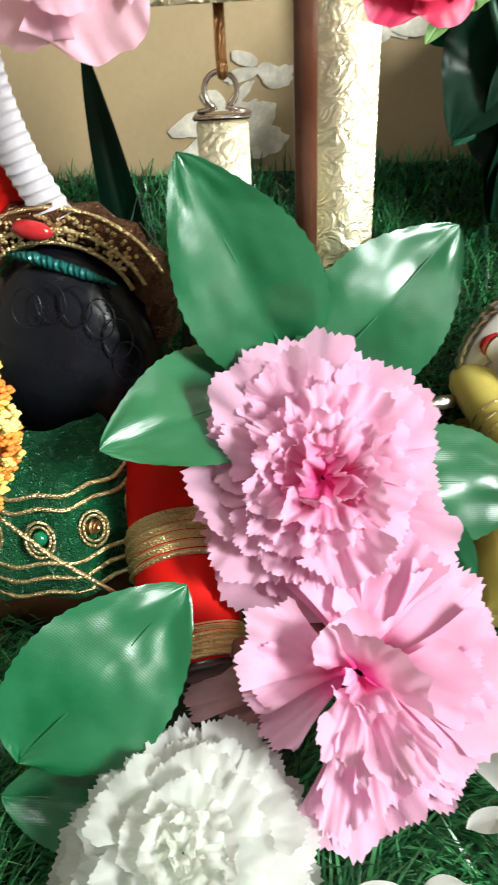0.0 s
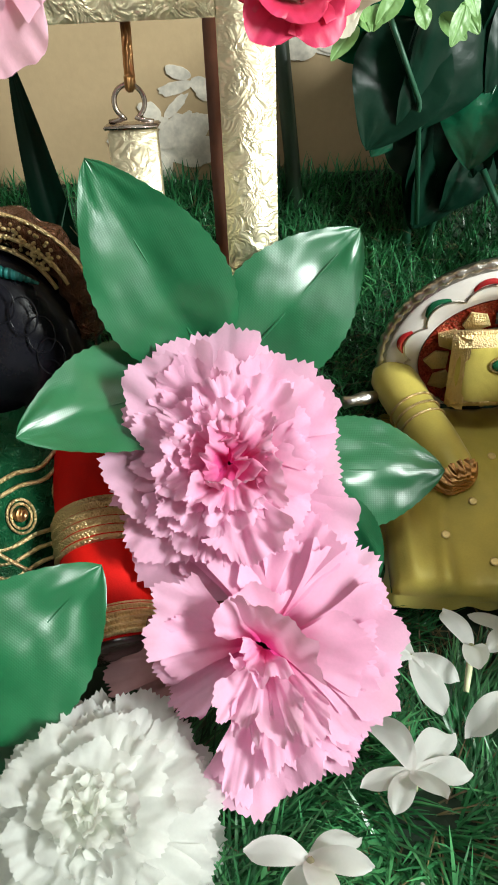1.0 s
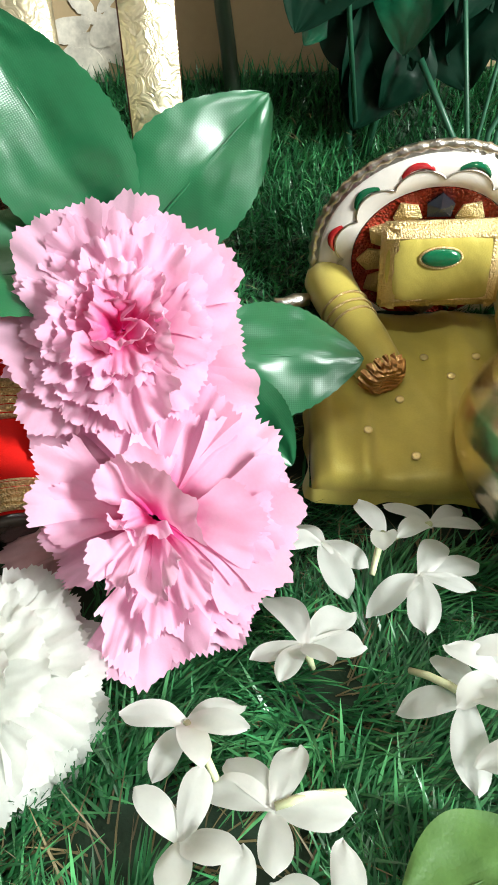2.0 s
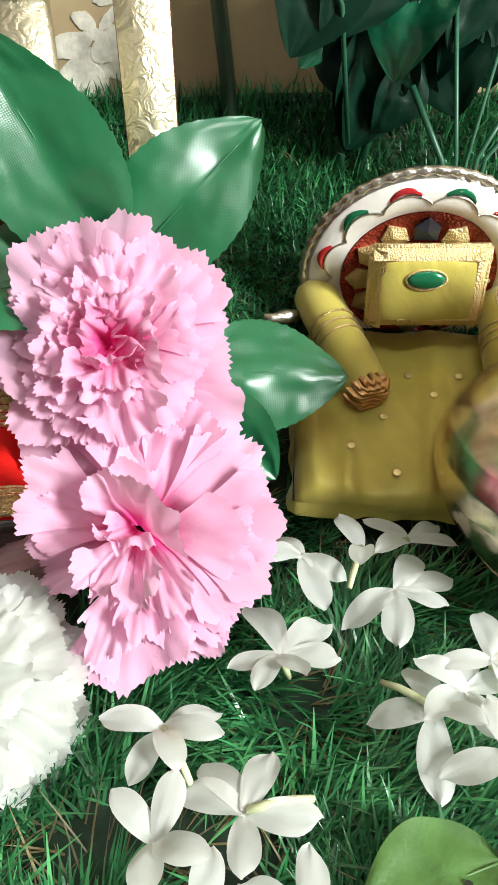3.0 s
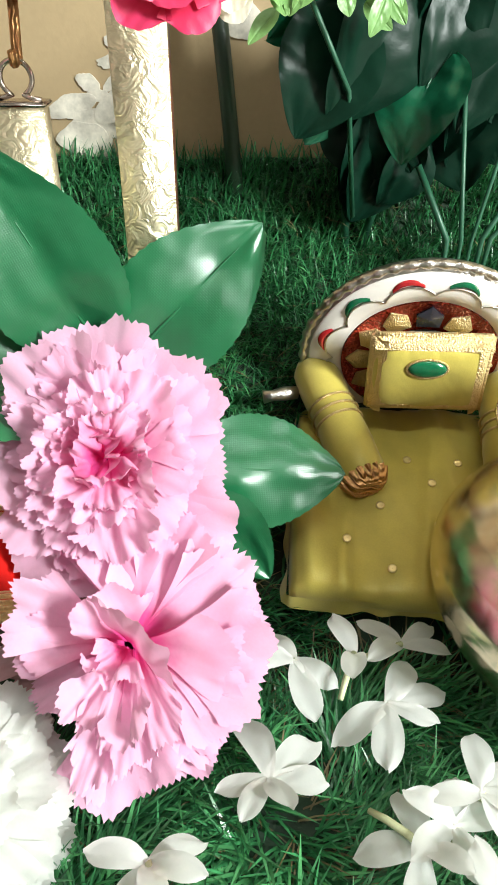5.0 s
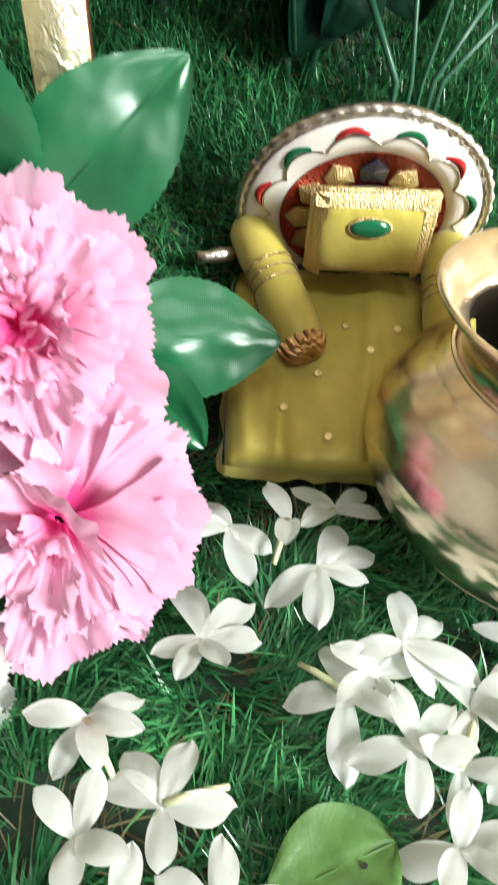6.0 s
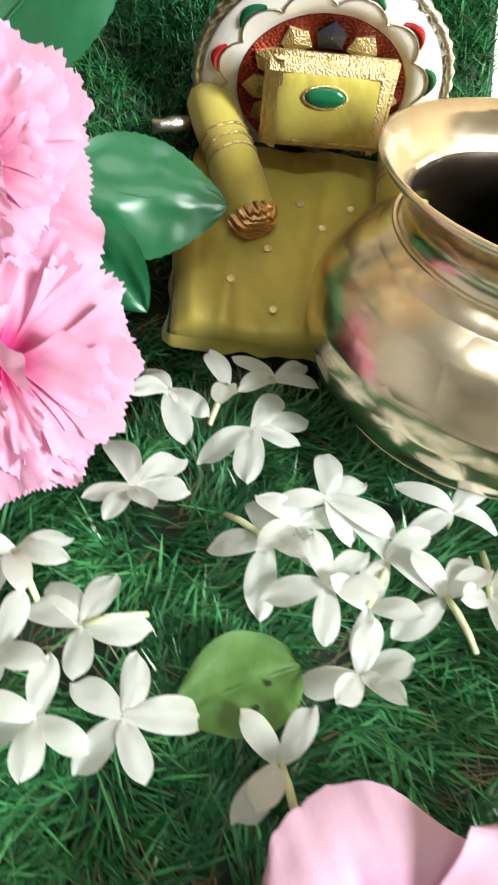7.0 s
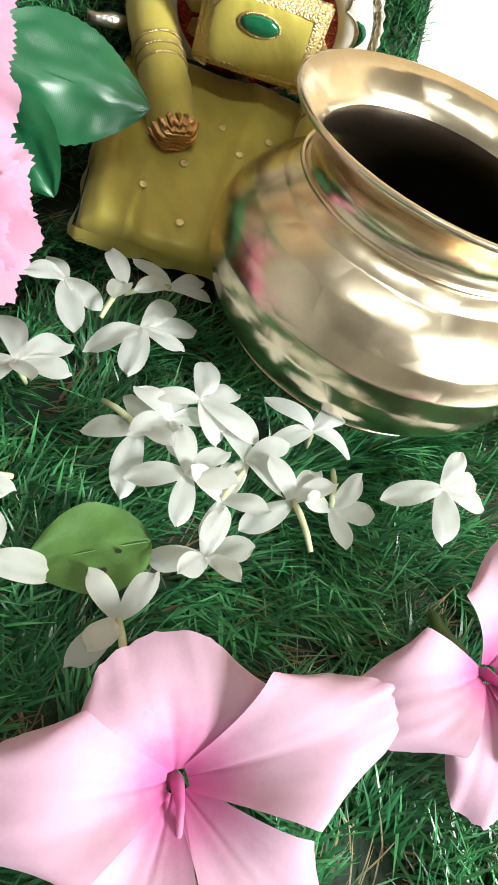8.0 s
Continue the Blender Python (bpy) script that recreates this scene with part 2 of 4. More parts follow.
# ---- mesh tools ----
def part(name, bm, material, parent=None, label="", smooth=True, place=None):
    """Links a bmesh as one mesh object, under a thing or a part if parent is given."""
    me = bpy.data.meshes.new(name)
    bm.to_mesh(me)
    bm.free()
    for m in (material if isinstance(material, (list, tuple)) else [material]):
        me.materials.append(m)
    for p in me.polygons:
        p.use_smooth = smooth
    ob = new(name, me)
    if parent:
        ob.parent = parent
    if place is not None:
        ob.matrix_basis = place
    if label:
        ob["label"] = label
    return ob


def thing(name, place, label, category, group="", kind=""):
    ob = new(name)
    ob.empty_display_size = 0.01
    ob.matrix_basis = place
    return tagged(ob, label, category, group, kind)


def share(ob, name, parent, place, label=""):
    """Another object on the same mesh."""
    o = new(name, ob.data)
    o.parent = parent
    o.matrix_basis = place
    if label:
        o["label"] = label
    return o


def grid(bm, rows, closed=False, mi=0):
    """Faces between rows of points."""
    vs = [[bm.verts.new(p) for p in r] for r in rows]
    for a, b in zip(vs, vs[1:]):
        n = len(a)
        for i in range(n if closed else n - 1):
            j = (i + 1) % n
            bm.faces.new((a[i], a[j], b[j], b[i])).material_index = mi
    return vs


def tube(bm, pts, radii, n=8, mi=0, caps=True):
    pts = [Vector(p) for p in pts]
    if not isinstance(radii, (list, tuple)):
        radii = [radii] * len(pts)
    rows = []
    side = None
    for i, p in enumerate(pts):
        d = (pts[min(i + 1, len(pts) - 1)] - pts[max(i - 1, 0)]).normalized()
        if side is None:
            side = d.orthogonal().normalized()
        side = (side - d * side.dot(d)).normalized()
        up = d.cross(side)
        rows.append([p + radii[i] * (math.cos(a) * side + math.sin(a) * up) for a in [math.tau * q / n for q in range(n)]])
    vs = grid(bm, rows, True, mi)
    if caps:
        bm.faces.new(vs[0][::-1]).material_index = mi
        bm.faces.new(vs[-1]).material_index = mi


def lathe(bm, profile, n=64, mi=0):
    rows = [[(r * math.cos(math.tau * q / n), r * math.sin(math.tau * q / n), z) for q in range(n)] for r, z in profile]
    return grid(bm, rows, True, mi)


def ball(bm, c, r, seg=16, rings=10, mi=0, rot=None, power=1.0):
    rx, ry, rz = r if isinstance(r, (tuple, list)) else (r, r, r)
    rows = []
    for i in range(rings + 1):
        a = math.pi * (i + 0.001) / (rings + 0.002) - math.pi / 2
        row = []
        for q in range(seg):
            b = math.tau * q / seg
            f = lambda s: math.copysign(abs(s) ** power, s)
            v = Vector((rx * f(math.cos(a)) * f(math.cos(b)), ry * f(math.cos(a)) * f(math.sin(b)), rz * f(math.sin(a))))
            row.append((rot @ v if rot else v) + Vector(c))
        rows.append(row)
    grid(bm, rows, True, mi)


def frame_from(z_axis, x_hint=(1, 0, 0), origin=(0, 0, 0)):
    """A pose whose z runs along z_axis and whose x lies near x_hint."""
    z = Vector(z_axis).normalized()
    y = z.cross(Vector(x_hint)).normalized()
    x = y.cross(z)
    m = Matrix((x, y, z)).transposed().to_4x4()
    m.translation = origin
    return m


def ground(x, y):
    """Height of the draped grass mat: level in front, a bank towards the wall."""
    z = 0.15 * max(0.0, (y - 0.30) / 0.20) ** 1.5 if y > 0.30 else 0.0
    return min(z, 0.18) + 0.0025 * noise.noise((x * 18, y * 18, 0.3))


def mat_edge(y):
    """The mat's right-hand edge, which runs back obliquely behind the brass pot."""
    if y < 0.30:
        return 0.40
    return max(0.245, 0.40 - (y - 0.30) * 1.55)


# ---- the room ----
def slab(name, lo, hi, material, label, category="wall"):
    bm = bmesh.new()
    bmesh.ops.create_cube(bm, size=1)
    for v in bm.verts:
        v.co = Vector([lo[i] + (hi[i] - lo[i]) * (v.co[i] + 0.5) for i in range(3)])
    return tagged(part(name, bm, material, smooth=False), label, category, kind="structure")


def room():
    slab("floor", (-1.6, -2.4, -0.10), (1.6, 0.62, -0.02), M_FLOOR, "grey stone floor of the room", "floor")
    slab("wall_north", (-1.6, 0.505, -0.02), (1.6, 0.62, 2.4), M_WALL, "beige plastered wall behind the grass bank")
    slab("wall_west", (-1.7, -2.5, -0.02), (-1.6, 0.62, 2.4), M_ROOM, "plain grey-beige plastered side wall of the room")
    slab("ceiling", (-1.7, -2.5, 2.4), (1.7, 0.62, 2.5), M_ROOM, "plain grey-beige ceiling of the room", "ceiling")
    slab("wall_south", (-1.6, -2.5, -0.02), (1.6, -2.4, 2.4), M_ROOM, "plain grey-beige plastered wall of the room")
    # wall with the window's opening
    bm = bmesh.new()
    ys, zs = (-2.5, -1.13, -0.43, 0.62), (-0.02, 0.45, 1.65, 2.4)
    for i in range(3):
        for j in range(3):
            if i == 1 and j == 1:
                continue
            c = bmesh.ops.create_cube(bm, size=1)["verts"]
            for v in c:
                v.co = Vector((1.6 + 0.1 * (v.co.x + 0.5), ys[i] + (ys[i + 1] - ys[i]) * (v.co.y + 0.5), zs[j] + (zs[j + 1] - zs[j]) * (v.co.z + 0.5)))
    tagged(part("wall_east", bm, M_ROOM, smooth=False), "plain grey-beige plastered wall with a tall window opening", "wall", kind="structure")


room()


# ---- grass mat ----
def sheet(name, x0, x1, y0, y1, drop, material, edge, label, category):
    bm = bmesh.new()
    rows = []
    ny, nx = 60, 60
    for j in range(ny + 1):
        y = y0 + (y1 - y0) * j / ny
        xe = min(x1, mat_edge(y)) if edge else x1
        rows.append([(x0 + (xe - x0) * i / nx, y, ground(x0 + (xe - x0) * i / nx, y) - drop) for i in range(nx + 1)])
    top = grid(bm, rows)
    low = [[bm.verts.new(v.co - Vector((0, 0, 0.003))) for v in r] for r in top]
    for a, b in zip(low, low[1:]):
        for i in range(nx):
            bm.faces.new((a[i], b[i], b[i + 1], a[i + 1]))
    for a, b in ((top[0], low[0]), (low[-1], top[-1]), ([r[0] for r in low], [r[0] for r in top]), ([r[-1] for r in top], [r[-1] for r in low])):
        for i in range(len(a) - 1):
            bm.faces.new((a[i], b[i], b[i + 1], a[i + 1]))
    return tagged(part(name, bm, material), label, category, kind="structure")


sheet("white_sheet", -0.55, 0.62, -0.30, 0.503, 0.012, M_CLOTH, False, "white cloth spread under the grass mat", "cloth")
sheet("grass_mat", -0.50, 0.42, -0.25, 0.500, 0.004, M_MATBASE, True, "dark green backing of an artificial grass mat", "grass mat")

# places where things press the grass flat: x, y, radius x, radius y
PRESSED = [(0.225, 0.283, 0.052, 0.052), (0.140, 0.350, 0.052, 0.058), (-0.045, 0.300, 0.055, 0.045), (0.034, 0.330, 0.012, 0.010), (-0.02, 0.262, 0.03, 0.03)]


def blades(name, count, seed, box, length, lean, width, material, label, band=None, stray=0.65):
    rng = np.random.default_rng(seed)
    x = rng.uniform(box[0], box[1], count)
    y = rng.uniform(box[2], box[3], count)
    keep = np.array([xx < mat_edge(yy) - 0.002 and not any(((xx - a) / c) ** 2 + ((yy - b) / d) ** 2 < 1 for a, b, c, d in PRESSED) for xx, yy in zip(x, y)])
    if band is not None:
        keep &= np.array([noise.noise((a * 26, b * 26, 9.0)) < band for a, b in zip(x, y)])
    x, y = x[keep], y[keep]
    n = len(x)
    z = np.array([ground(a, b) for a, b in zip(x, y)]) - 0.004
    field = np.array([noise.noise((a * 22, b * 22, 5.0)) for a, b in zip(x, y)]) * 3.5 + rng.normal(0, stray, n)
    ln = rng.uniform(*length, n)
    le = rng.uniform(*lean, n)
    wd = width * rng.uniform(0.7, 1.25, n)
    dx, dy = np.cos(field), np.sin(field)
    bend = rng.uniform(0.2, 0.9, n)
    pts = []
    px, py, pz = x.copy(), y.copy(), z.copy()
    seg = 3
    for s in range(seg + 1):
        taper = [1.0, 0.95, 0.7, 0.12][s]
        pts.append(np.stack([px - dy * wd * taper * 0.5, py + dx * wd * taper * 0.5, pz], 1))
        pts.append(np.stack([px + dy * wd * taper * 0.5, py - dx * wd * taper * 0.5, pz], 1))
        a = le + bend * s / seg
        px = px + dx * np.sin(a) * ln / seg
        py = py + dy * np.sin(a) * ln / seg
        pz = pz + np.cos(a) * ln / seg
    co = np.stack(pts, 1).reshape(-1, 3)
    base = np.arange(n)[:, None, None] * (2 * (seg + 1))
    quad = np.array([[2 * s, 2 * s + 1, 2 * s + 3, 2 * s + 2] for s in range(seg)])[None]
    fc = (base + quad).reshape(-1, 4)
    me = bpy.data.meshes.new(name)
    me.vertices.add(len(co))
    me.vertices.foreach_set("co", co.ravel())
    me.loops.add(fc.size)
    me.loops.foreach_set("vertex_index", fc.ravel().astype(np.int32))
    me.polygons.add(len(fc))
    me.polygons.foreach_set("loop_start", np.arange(0, fc.size, 4, dtype=np.int32))
    me.update(calc_edges=True)
    me.materials.append(material)
    return tagged(new(name, me), label, "grass", kind="stuff")


blades("long_grass_blades", 16000, 7, (-0.24, 0.41, 0.02, 0.34), (0.018, 0.032), (0.55, 1.15), 0.0013, M_BLADE2, "longer bright green plastic grass blades", 0.14)
blades("grass_blades", 48000, 3, (-0.24, 0.41, 0.02, 0.34), (0.013, 0.024), (0.35, 1.05), 0.0011, M_BLADE, "glossy green plastic grass blades leaning every way", 0.28)
blades("bank_grass_blades", 30000, 4, (-0.24, 0.41, 0.33, 0.498), (0.010, 0.018), (0.2, 1.3), 0.0009, M_BLADE, "shorter curly green plastic grass on the bank", 0.30, 2.4)
blades("bright_bank_blades", 21000, 8, (-0.24, 0.41, 0.33, 0.498), (0.010, 0.017), (0.5, 1.5), 0.0010, M_BLADE2, "bright curled plastic grass blades on the bank", 0.22, 2.4)
blades("wall_foot_blades", 13000, 11, (-0.24, 0.41, 0.435, 0.499), (0.010, 0.018), (0.0, 1.3), 0.0009, M_BLADE, "green plastic grass standing against the foot of the wall", None, 2.0)
blades("dry_thatch", 7000, 5, (-0.2, 0.41, 0.02, 0.498), (0.015, 0.028), (0.8, 1.4), 0.0007, M_THATCH, "brown dry strands among the plastic grass")


# ---- swing ----
def beam(bm, lo, hi, bevel=0.001):
    c = bmesh.ops.create_cube(bm, size=1)
    for v in c["verts"]:
        v.co = Vector([lo[i] + (hi[i] - lo[i]) * (v.co[i] + 0.5) for i in range(3)])
    bmesh.ops.bevel(bm, geom=list({e for v in c["verts"] for e in v.link_edges}), offset=bevel, segments=2, affect="EDGES")


def swing():
    s = thing("swing_stand", pose(0.0403, 0.334, 0.0), "wooden toy swing stand faced with embossed gold foil", "swing")
    for name, x in (("post", 0.0), ("post", -0.215)):
        bm = bmesh.new()
        beam(bm, (x - 0.0082, 0.0130, 0.0), (x + 0.0086, 0.026, 0.275))
        p = part(name, bm, M_WOOD, s, "red-brown wooden post")
        bm = bmesh.new()
        beam(bm, (x - 0.0090, 0.0108, 0.0), (x + 0.0094, 0.0124, 0.275), 0.0004)
        part("foil_facing", bm, M_FOIL, p, "embossed gold foil facing")
    bm = bmesh.new()
    beam(bm, (-0.206, 0.013, 0.2265), (-0.0086, 0.024, 0.256))
    p = part("crossbar", bm, M_WOOD, s, "wooden crossbar")
    bm = bmesh.new()
    beam(bm, (-0.206, 0.0108, 0.2262), (-0.0088, 0.0124, 0.256), 0.0004)
    part("foil_facing", bm, M_FOIL, p, "embossed gold foil facing")
    bm = bmesh.new()
    beam(bm, (-0.0150, 0.044, 0.0), (0.0015, 0.056, 0.262))
    part("rear_post", bm, M_WOOD, s, "plain red-brown rear post")
    bm = bmesh.new()
    beam(bm, (-0.0080, 0.0262, 0.236), (0.0010, 0.0438, 0.246))
    part("tie_rail", bm, M_WOOD, s, "short rail between the posts")
    # hook, ring and hanging bar
    bm = bmesh.new()
    tube(bm, [(-0.0385, 0.014, 0.184), (-0.0385, 0.012, 0.176), (-0.0385, 0.010, 0.170), (-0.0382, 0.008, 0.1655), (-0.0380, 0.004, 0.1648), (-0.0378, 0.003, 0.1680)], 0.0017, 8)
    part("hook", bm, M_COPPER, s, "bent copper-brown hook", place=pose(0.0005, 0.004, 0.0435))
    bm = bmesh.new()
    ring = [(-0.0385 + 0.0050 * math.sin(a), -0.001 + 0.001 * math.cos(a * 0.5), 0.1615 + 0.0050 * math.cos(a)) for a in [radians(-158 + 316 * i / 30) for i in range(31)]]
    ring = [(-0.046, 0.001, 0.1555), (-0.0425, 0.0, 0.1562)] + ring + [(-0.0345, -0.002, 0.1562), (-0.031, -0.002, 0.1555)]
    tube(bm, ring, 0.00085, 8)
    part("ring", bm, M_WIRE, s, "twisted steel wire ring", place=pose(0.000, 0.010, 0.0425))
    bm = bmesh.new()
    beam(bm, (-0.0465, -0.0045, 0.055), (-0.0305, 0.0045, 0.1535), 0.0008)
    bar = part("hanging_bar", bm, M_FOIL, s, "gold foil covered hanging bar", place=pose(0.000, 0.010, 0.0425))
    bm = bmesh.new()
    beam(bm, (-0.0475, -0.005, 0.1538), (-0.0295, 0.005, 0.1550), 0.0004)
    part("end_plate", bm, M_WIRE, bar)


swing()


# ---- leaves of cloth and real ones ----
def leaf_mesh(length, width, curl=0.15, fold=0.12, serrate=0.0, tipness=1.0, seed=0, nx=20, ny=36, droop=0.0):
    """A leaf along +y from its base at the origin, its face towards +z."""
    bm = bmesh.new()
    rows = []
    for j in range(ny + 1):
        v = j / ny
        w = width * 0.5 * (math.sin(math.pi * min(1, v ** 0.82)) ** 0.68 if v < 1 else 0) + 0.0003
        if v > 0.55:
            w *= (1 - ((v - 0.55) / 0.45) ** 2 * 0.15 * tipness)
        if serrate and j % 2:
            w *= 1 - serrate
        row = []
        for i in range(nx + 1):
            u = i / nx * 2 - 1
            x = u * w
            z = fold * (math.sqrt(x * x + (0.045 * width) ** 2) - 0.045 * width) + curl * length * (v - 0.5) ** 2 * -1.2 - droop * length * v * v
            z += 0.055 * width * noise.noise((u * 1.5 + seed, v * 3.4, seed * 0.7)) * min(1, (1 - v) * 4 + 0.2)
            z += 0.012 * width * noise.noise((u * 4.5 + seed, v * 11 + u * 2, seed * 1.9))
            z -= 0.0007 * max(0, 1 - abs(u) * 7) * (1 - 0.7 * v) + 0.00012 * math.sin(v * 34 - abs(u) * 7) * abs(u) * (1 - abs(u))
            row.append((x, v * length, z))
        rows.append(row)
    top = grid(bm, rows)
    return bm


def midrib(length, droop, curl, r=0.0006):
    bm = bmesh.new()
    tube(bm, [(0, v * length, curl * length * (v - 0.5) ** 2 * -1.2 - droop * length * v * v - 0.0012) for v in [i / 12 for i in range(13)]], [r * (1.15 - i / 12) for i in range(13)], 6)
    return bm


def add_leaf(parent, base, tip, facing, width, material, seed, name="leaf", label="", curl=0.15, fold=0.12, serrate=0.025, droop=0.0, rib=True):
    """A leaf from base to tip (world places) whose face looks towards facing."""
    base, tip = Vector(base), Vector(tip)
    y = (tip - base)
    length = y.length
    y.normalize()
    z = Vector(facing) - Vector(facing).dot(y) * y
    z.normalize()
    x = y.cross(z)
    m = Matrix((x, y, z)).transposed().to_4x4()
    m.translation = base
    ob = part(name, leaf_mesh(length, width, curl, fold, serrate, seed=seed, droop=droop), material, parent, label, place=(parent.matrix_basis.inverted() @ m) if parent else m)
    if rib:
        part("midrib", midrib(length, droop, curl), material, ob)
    return ob


# ---- carnations ----
def carnation_petal(length, spread, ruffle, waves, seed, teeth=21, cup=0.25):
    """A fan-shaped petal along +x from the origin, with uneven ruffles, shallow lobes and a finely pinked edge."""
    bm = bmesh.new()
    rng = random.Random(seed)
    ph, ph2 = rng.uniform(0, 60), rng.uniform(0, 6.28)
    nu, nv = teeth * 2, 9
    rows = []
    for j in range(nv + 1):
        v = 0.08 + 0.92 * j / nv
        row = []
        for i in range(nu + 1):
            u = i / nu * 2 - 1
            a = u * spread * (0.60 + 0.40 * v)
            lobe = 0.14 * noise.noise((u * 2.0 + ph, 1.7, ph)) + 0.06 * noise.noise((u * 5.0 + ph, 7.7, ph)) - 0.13 * u * u
            r = length * v * (1 + lobe * v)
            if j == nv:
                r *= 1 + (rng.uniform(-0.002, 0.028) if i % 2 else rng.uniform(-0.028, 0.006))
            f = noise.noise((u * waves + ph, v * 2.8, ph2)) + 0.55 * noise.noise((u * waves * 2.4 + ph, v * 7.0, ph2 + 4)) * v * v
            z = ruffle * 2.4 * length * v ** 2.0 * f
            z += cup * length * v * v * (0.8 - 0.75 * v) + 0.10 * length * u * u * v
            row.append((r * math.cos(a), r * math.sin(a), z))
        rows.append(row)
    grid(bm, rows)
    return bm


def carnation(name, place, layers, material, label, seed, scale=1.0, tall=0.0):
    """layers: petals in a ring, length, rise in degrees, ruffle, half spread, and the turns that the ring covers."""
    t = thing(name, place, label, "flower")
    rng = random.Random(seed)
    for li, (count, length, elev, ruffle, spread, *arc) in enumerate(layers):
        lo, hi = arc or (0, 360)
        for q in range(count):
            a = radians(lo + (hi - lo) * (q + (0.5 if arc else 0.37 * li)) / count) + rng.uniform(-0.2, 0.2)
            e = radians(elev + rng.uniform(-8, 8))
            m = Matrix.Translation((0, 0, max(0.0, 0.024 * (1 - length / 0.044)) * scale)) @ Matrix.Rotation(a, 4, "Z") @ Matrix.Rotation(-e, 4, "Y") @ Matrix.Rotation(rng.uniform(-0.25, 0.25), 4, "X")
            bm = carnation_petal(length * scale * (1 + tall * abs(math.sin(a))) * rng.uniform(0.86, 1.08), spread * rng.uniform(0.85, 1.1), ruffle, rng.uniform(1.4, 2.4), seed * 100 + li * 10 + q)
            part("petal", bm, material, t, place=m)
    bm = bmesh.new()
    lathe(bm, [(0.0005, -0.024 * scale), (0.005 * scale, -0.022 * scale), (0.0065 * scale, -0.012 * scale), (0.008 * scale, -0.003 * scale), (0.004 * scale, 0.001)], 16)
    part("calyx", bm, M_CALYX, t, "brown-green calyx")
    return t


EYE_MID = Vector((0.03, 0.10, 0.225))
C1 = Vector((0.0296, 0.298, 0.0905))
LAYERS_FULL = [(6, 0.0400, 1, 0.020, 0.60), (5, 0.0390, 7, 0.025, 0.58), (4, 0.037, 11, 0.035, 0.52, 90, 280), (3, 0.036, 13, 0.03, 0.60, -90, 70), (6, 0.032, 17, 0.05, 0.44, 60, 270), (4, 0.030, 20, 0.04, 0.55, -110, 50),
               (7, 0.027, 27, 0.09, 0.44, 50, 290), (6, 0.023, 33, 0.10, 0.50), (6, 0.018, 44, 0.15, 0.55), (4, 0.014, 60, 0.2, 0.6)]
LAYERS_OPEN = [(3, 0.049, 4, 0.025, 0.48, -118, -50), (3, 0.046, 5, 0.025, 0.50, -45, 30), (2, 0.043, 5, 0.03, 0.50, 30, 92), (3, 0.048, 10, 0.025, 0.46, -112, -40), (2, 0.045, 11, 0.025, 0.54, -35, 35), (2, 0.041, 14, 0.035, 0.45, 36, 100),
               (2, 0.044, 18, 0.03, 0.56, -85, 0), (2, 0.041, 13, 0.045, 0.34, 152, 188), (2, 0.042, 24, 0.04, 0.42, 112, 165), (3, 0.047, 36, 0.05, 0.26, 232, 288), (3, 0.041, 54, 0.06, 0.22, 218, 270),
               (1, 0.033, 62, 0.05, 0.62, 0, 60), (1, 0.036, 44, 0.05, 0.50, 60, 110), (2, 0.026, 70, 0.09, 0.4, 170, 250)]
LAYERS_DOME = [(12, 0.046, -34, 0.02, 0.46), (12, 0.046, -22, 0.025, 0.46), (12, 0.045, -11, 0.03, 0.46), (11, 0.043, -2, 0.035, 0.50), (9, 0.039, 6, 0.05, 0.52), (7, 0.032, 14, 0.07, 0.6), (5, 0.024, 24, 0.10, 0.7), (5, 0.017, 40, 0.16, 0.8), (4, 0.011, 66, 0.16, 1.0)]

c1 = carnation("pink_carnation", frame_from(EYE_MID - C1 + Vector((0.0, 0.0, 0.01)), (1, 0.1, 0), C1), LAYERS_FULL, M_PINK, "large pink silk carnation with waxy green leaves", 3, 1.0, 0.30)
C2 = Vector((0.0388, 0.253, 0.047))
c2 = carnation("pink_carnation", frame_from(Vector((0.02, -0.75, 0.70)), (1, 0.3, 0.2), C2), LAYERS_OPEN, M_PINK, "half-open pink silk carnation resting on the grass", 8, 0.98)
CW = Vector((-0.0135, 0.207, 0.024))
cw = carnation("white_carnation", frame_from(Vector((0.05, -0.35, 0.9)), (1, 0, 0), CW), LAYERS_DOME, M_WHITE, "white silk carnation with frayed petals on the grass", 12, 0.86)

TO_EYE = Vector((0.0, -0.70, 0.72))
add_leaf(c1, (0.0235, 0.326, 0.114), (-0.0095, 0.317, 0.1915), TO_EYE + Vector((-0.10, -0.1, 0)), 0.047, M_LEAF, 1, curl=0.16, fold=0.20)
add_leaf(c1, (0.0270, 0.319, 0.112), (0.0800, 0.345, 0.1600), TO_EYE + Vector((0.14, -0.25, -0.10)), 0.046, M_LEAF, 2, curl=0.16, fold=0.20)
add_leaf(c1, (0.0180, 0.332, 0.108), (-0.0360, 0.279, 0.1190), TO_EYE, 0.044, M_LEAF, 3, curl=0.16, fold=0.20)
add_leaf(c1, (0.0530, 0.310, 0.078), (0.1150, 0.319, 0.0690), TO_EYE + Vector((0.3, -0.1, 0.0)), 0.046, M_LEAF, 4, curl=0.10, fold=-0.34)
add_leaf(c1, (0.0580, 0.304, 0.070), (0.0850, 0.290, 0.0390), TO_EYE + Vector((-0.45, 0, -0.1)), 0.030, M_LEAF, 5, curl=0.05)
bm = bmesh.new()
tube(bm, [C1 + Vector((0, 0.008, -0.012)), (0.022, 0.335, 0.06), (0.02, 0.345, 0.012)], 0.0022, 8)
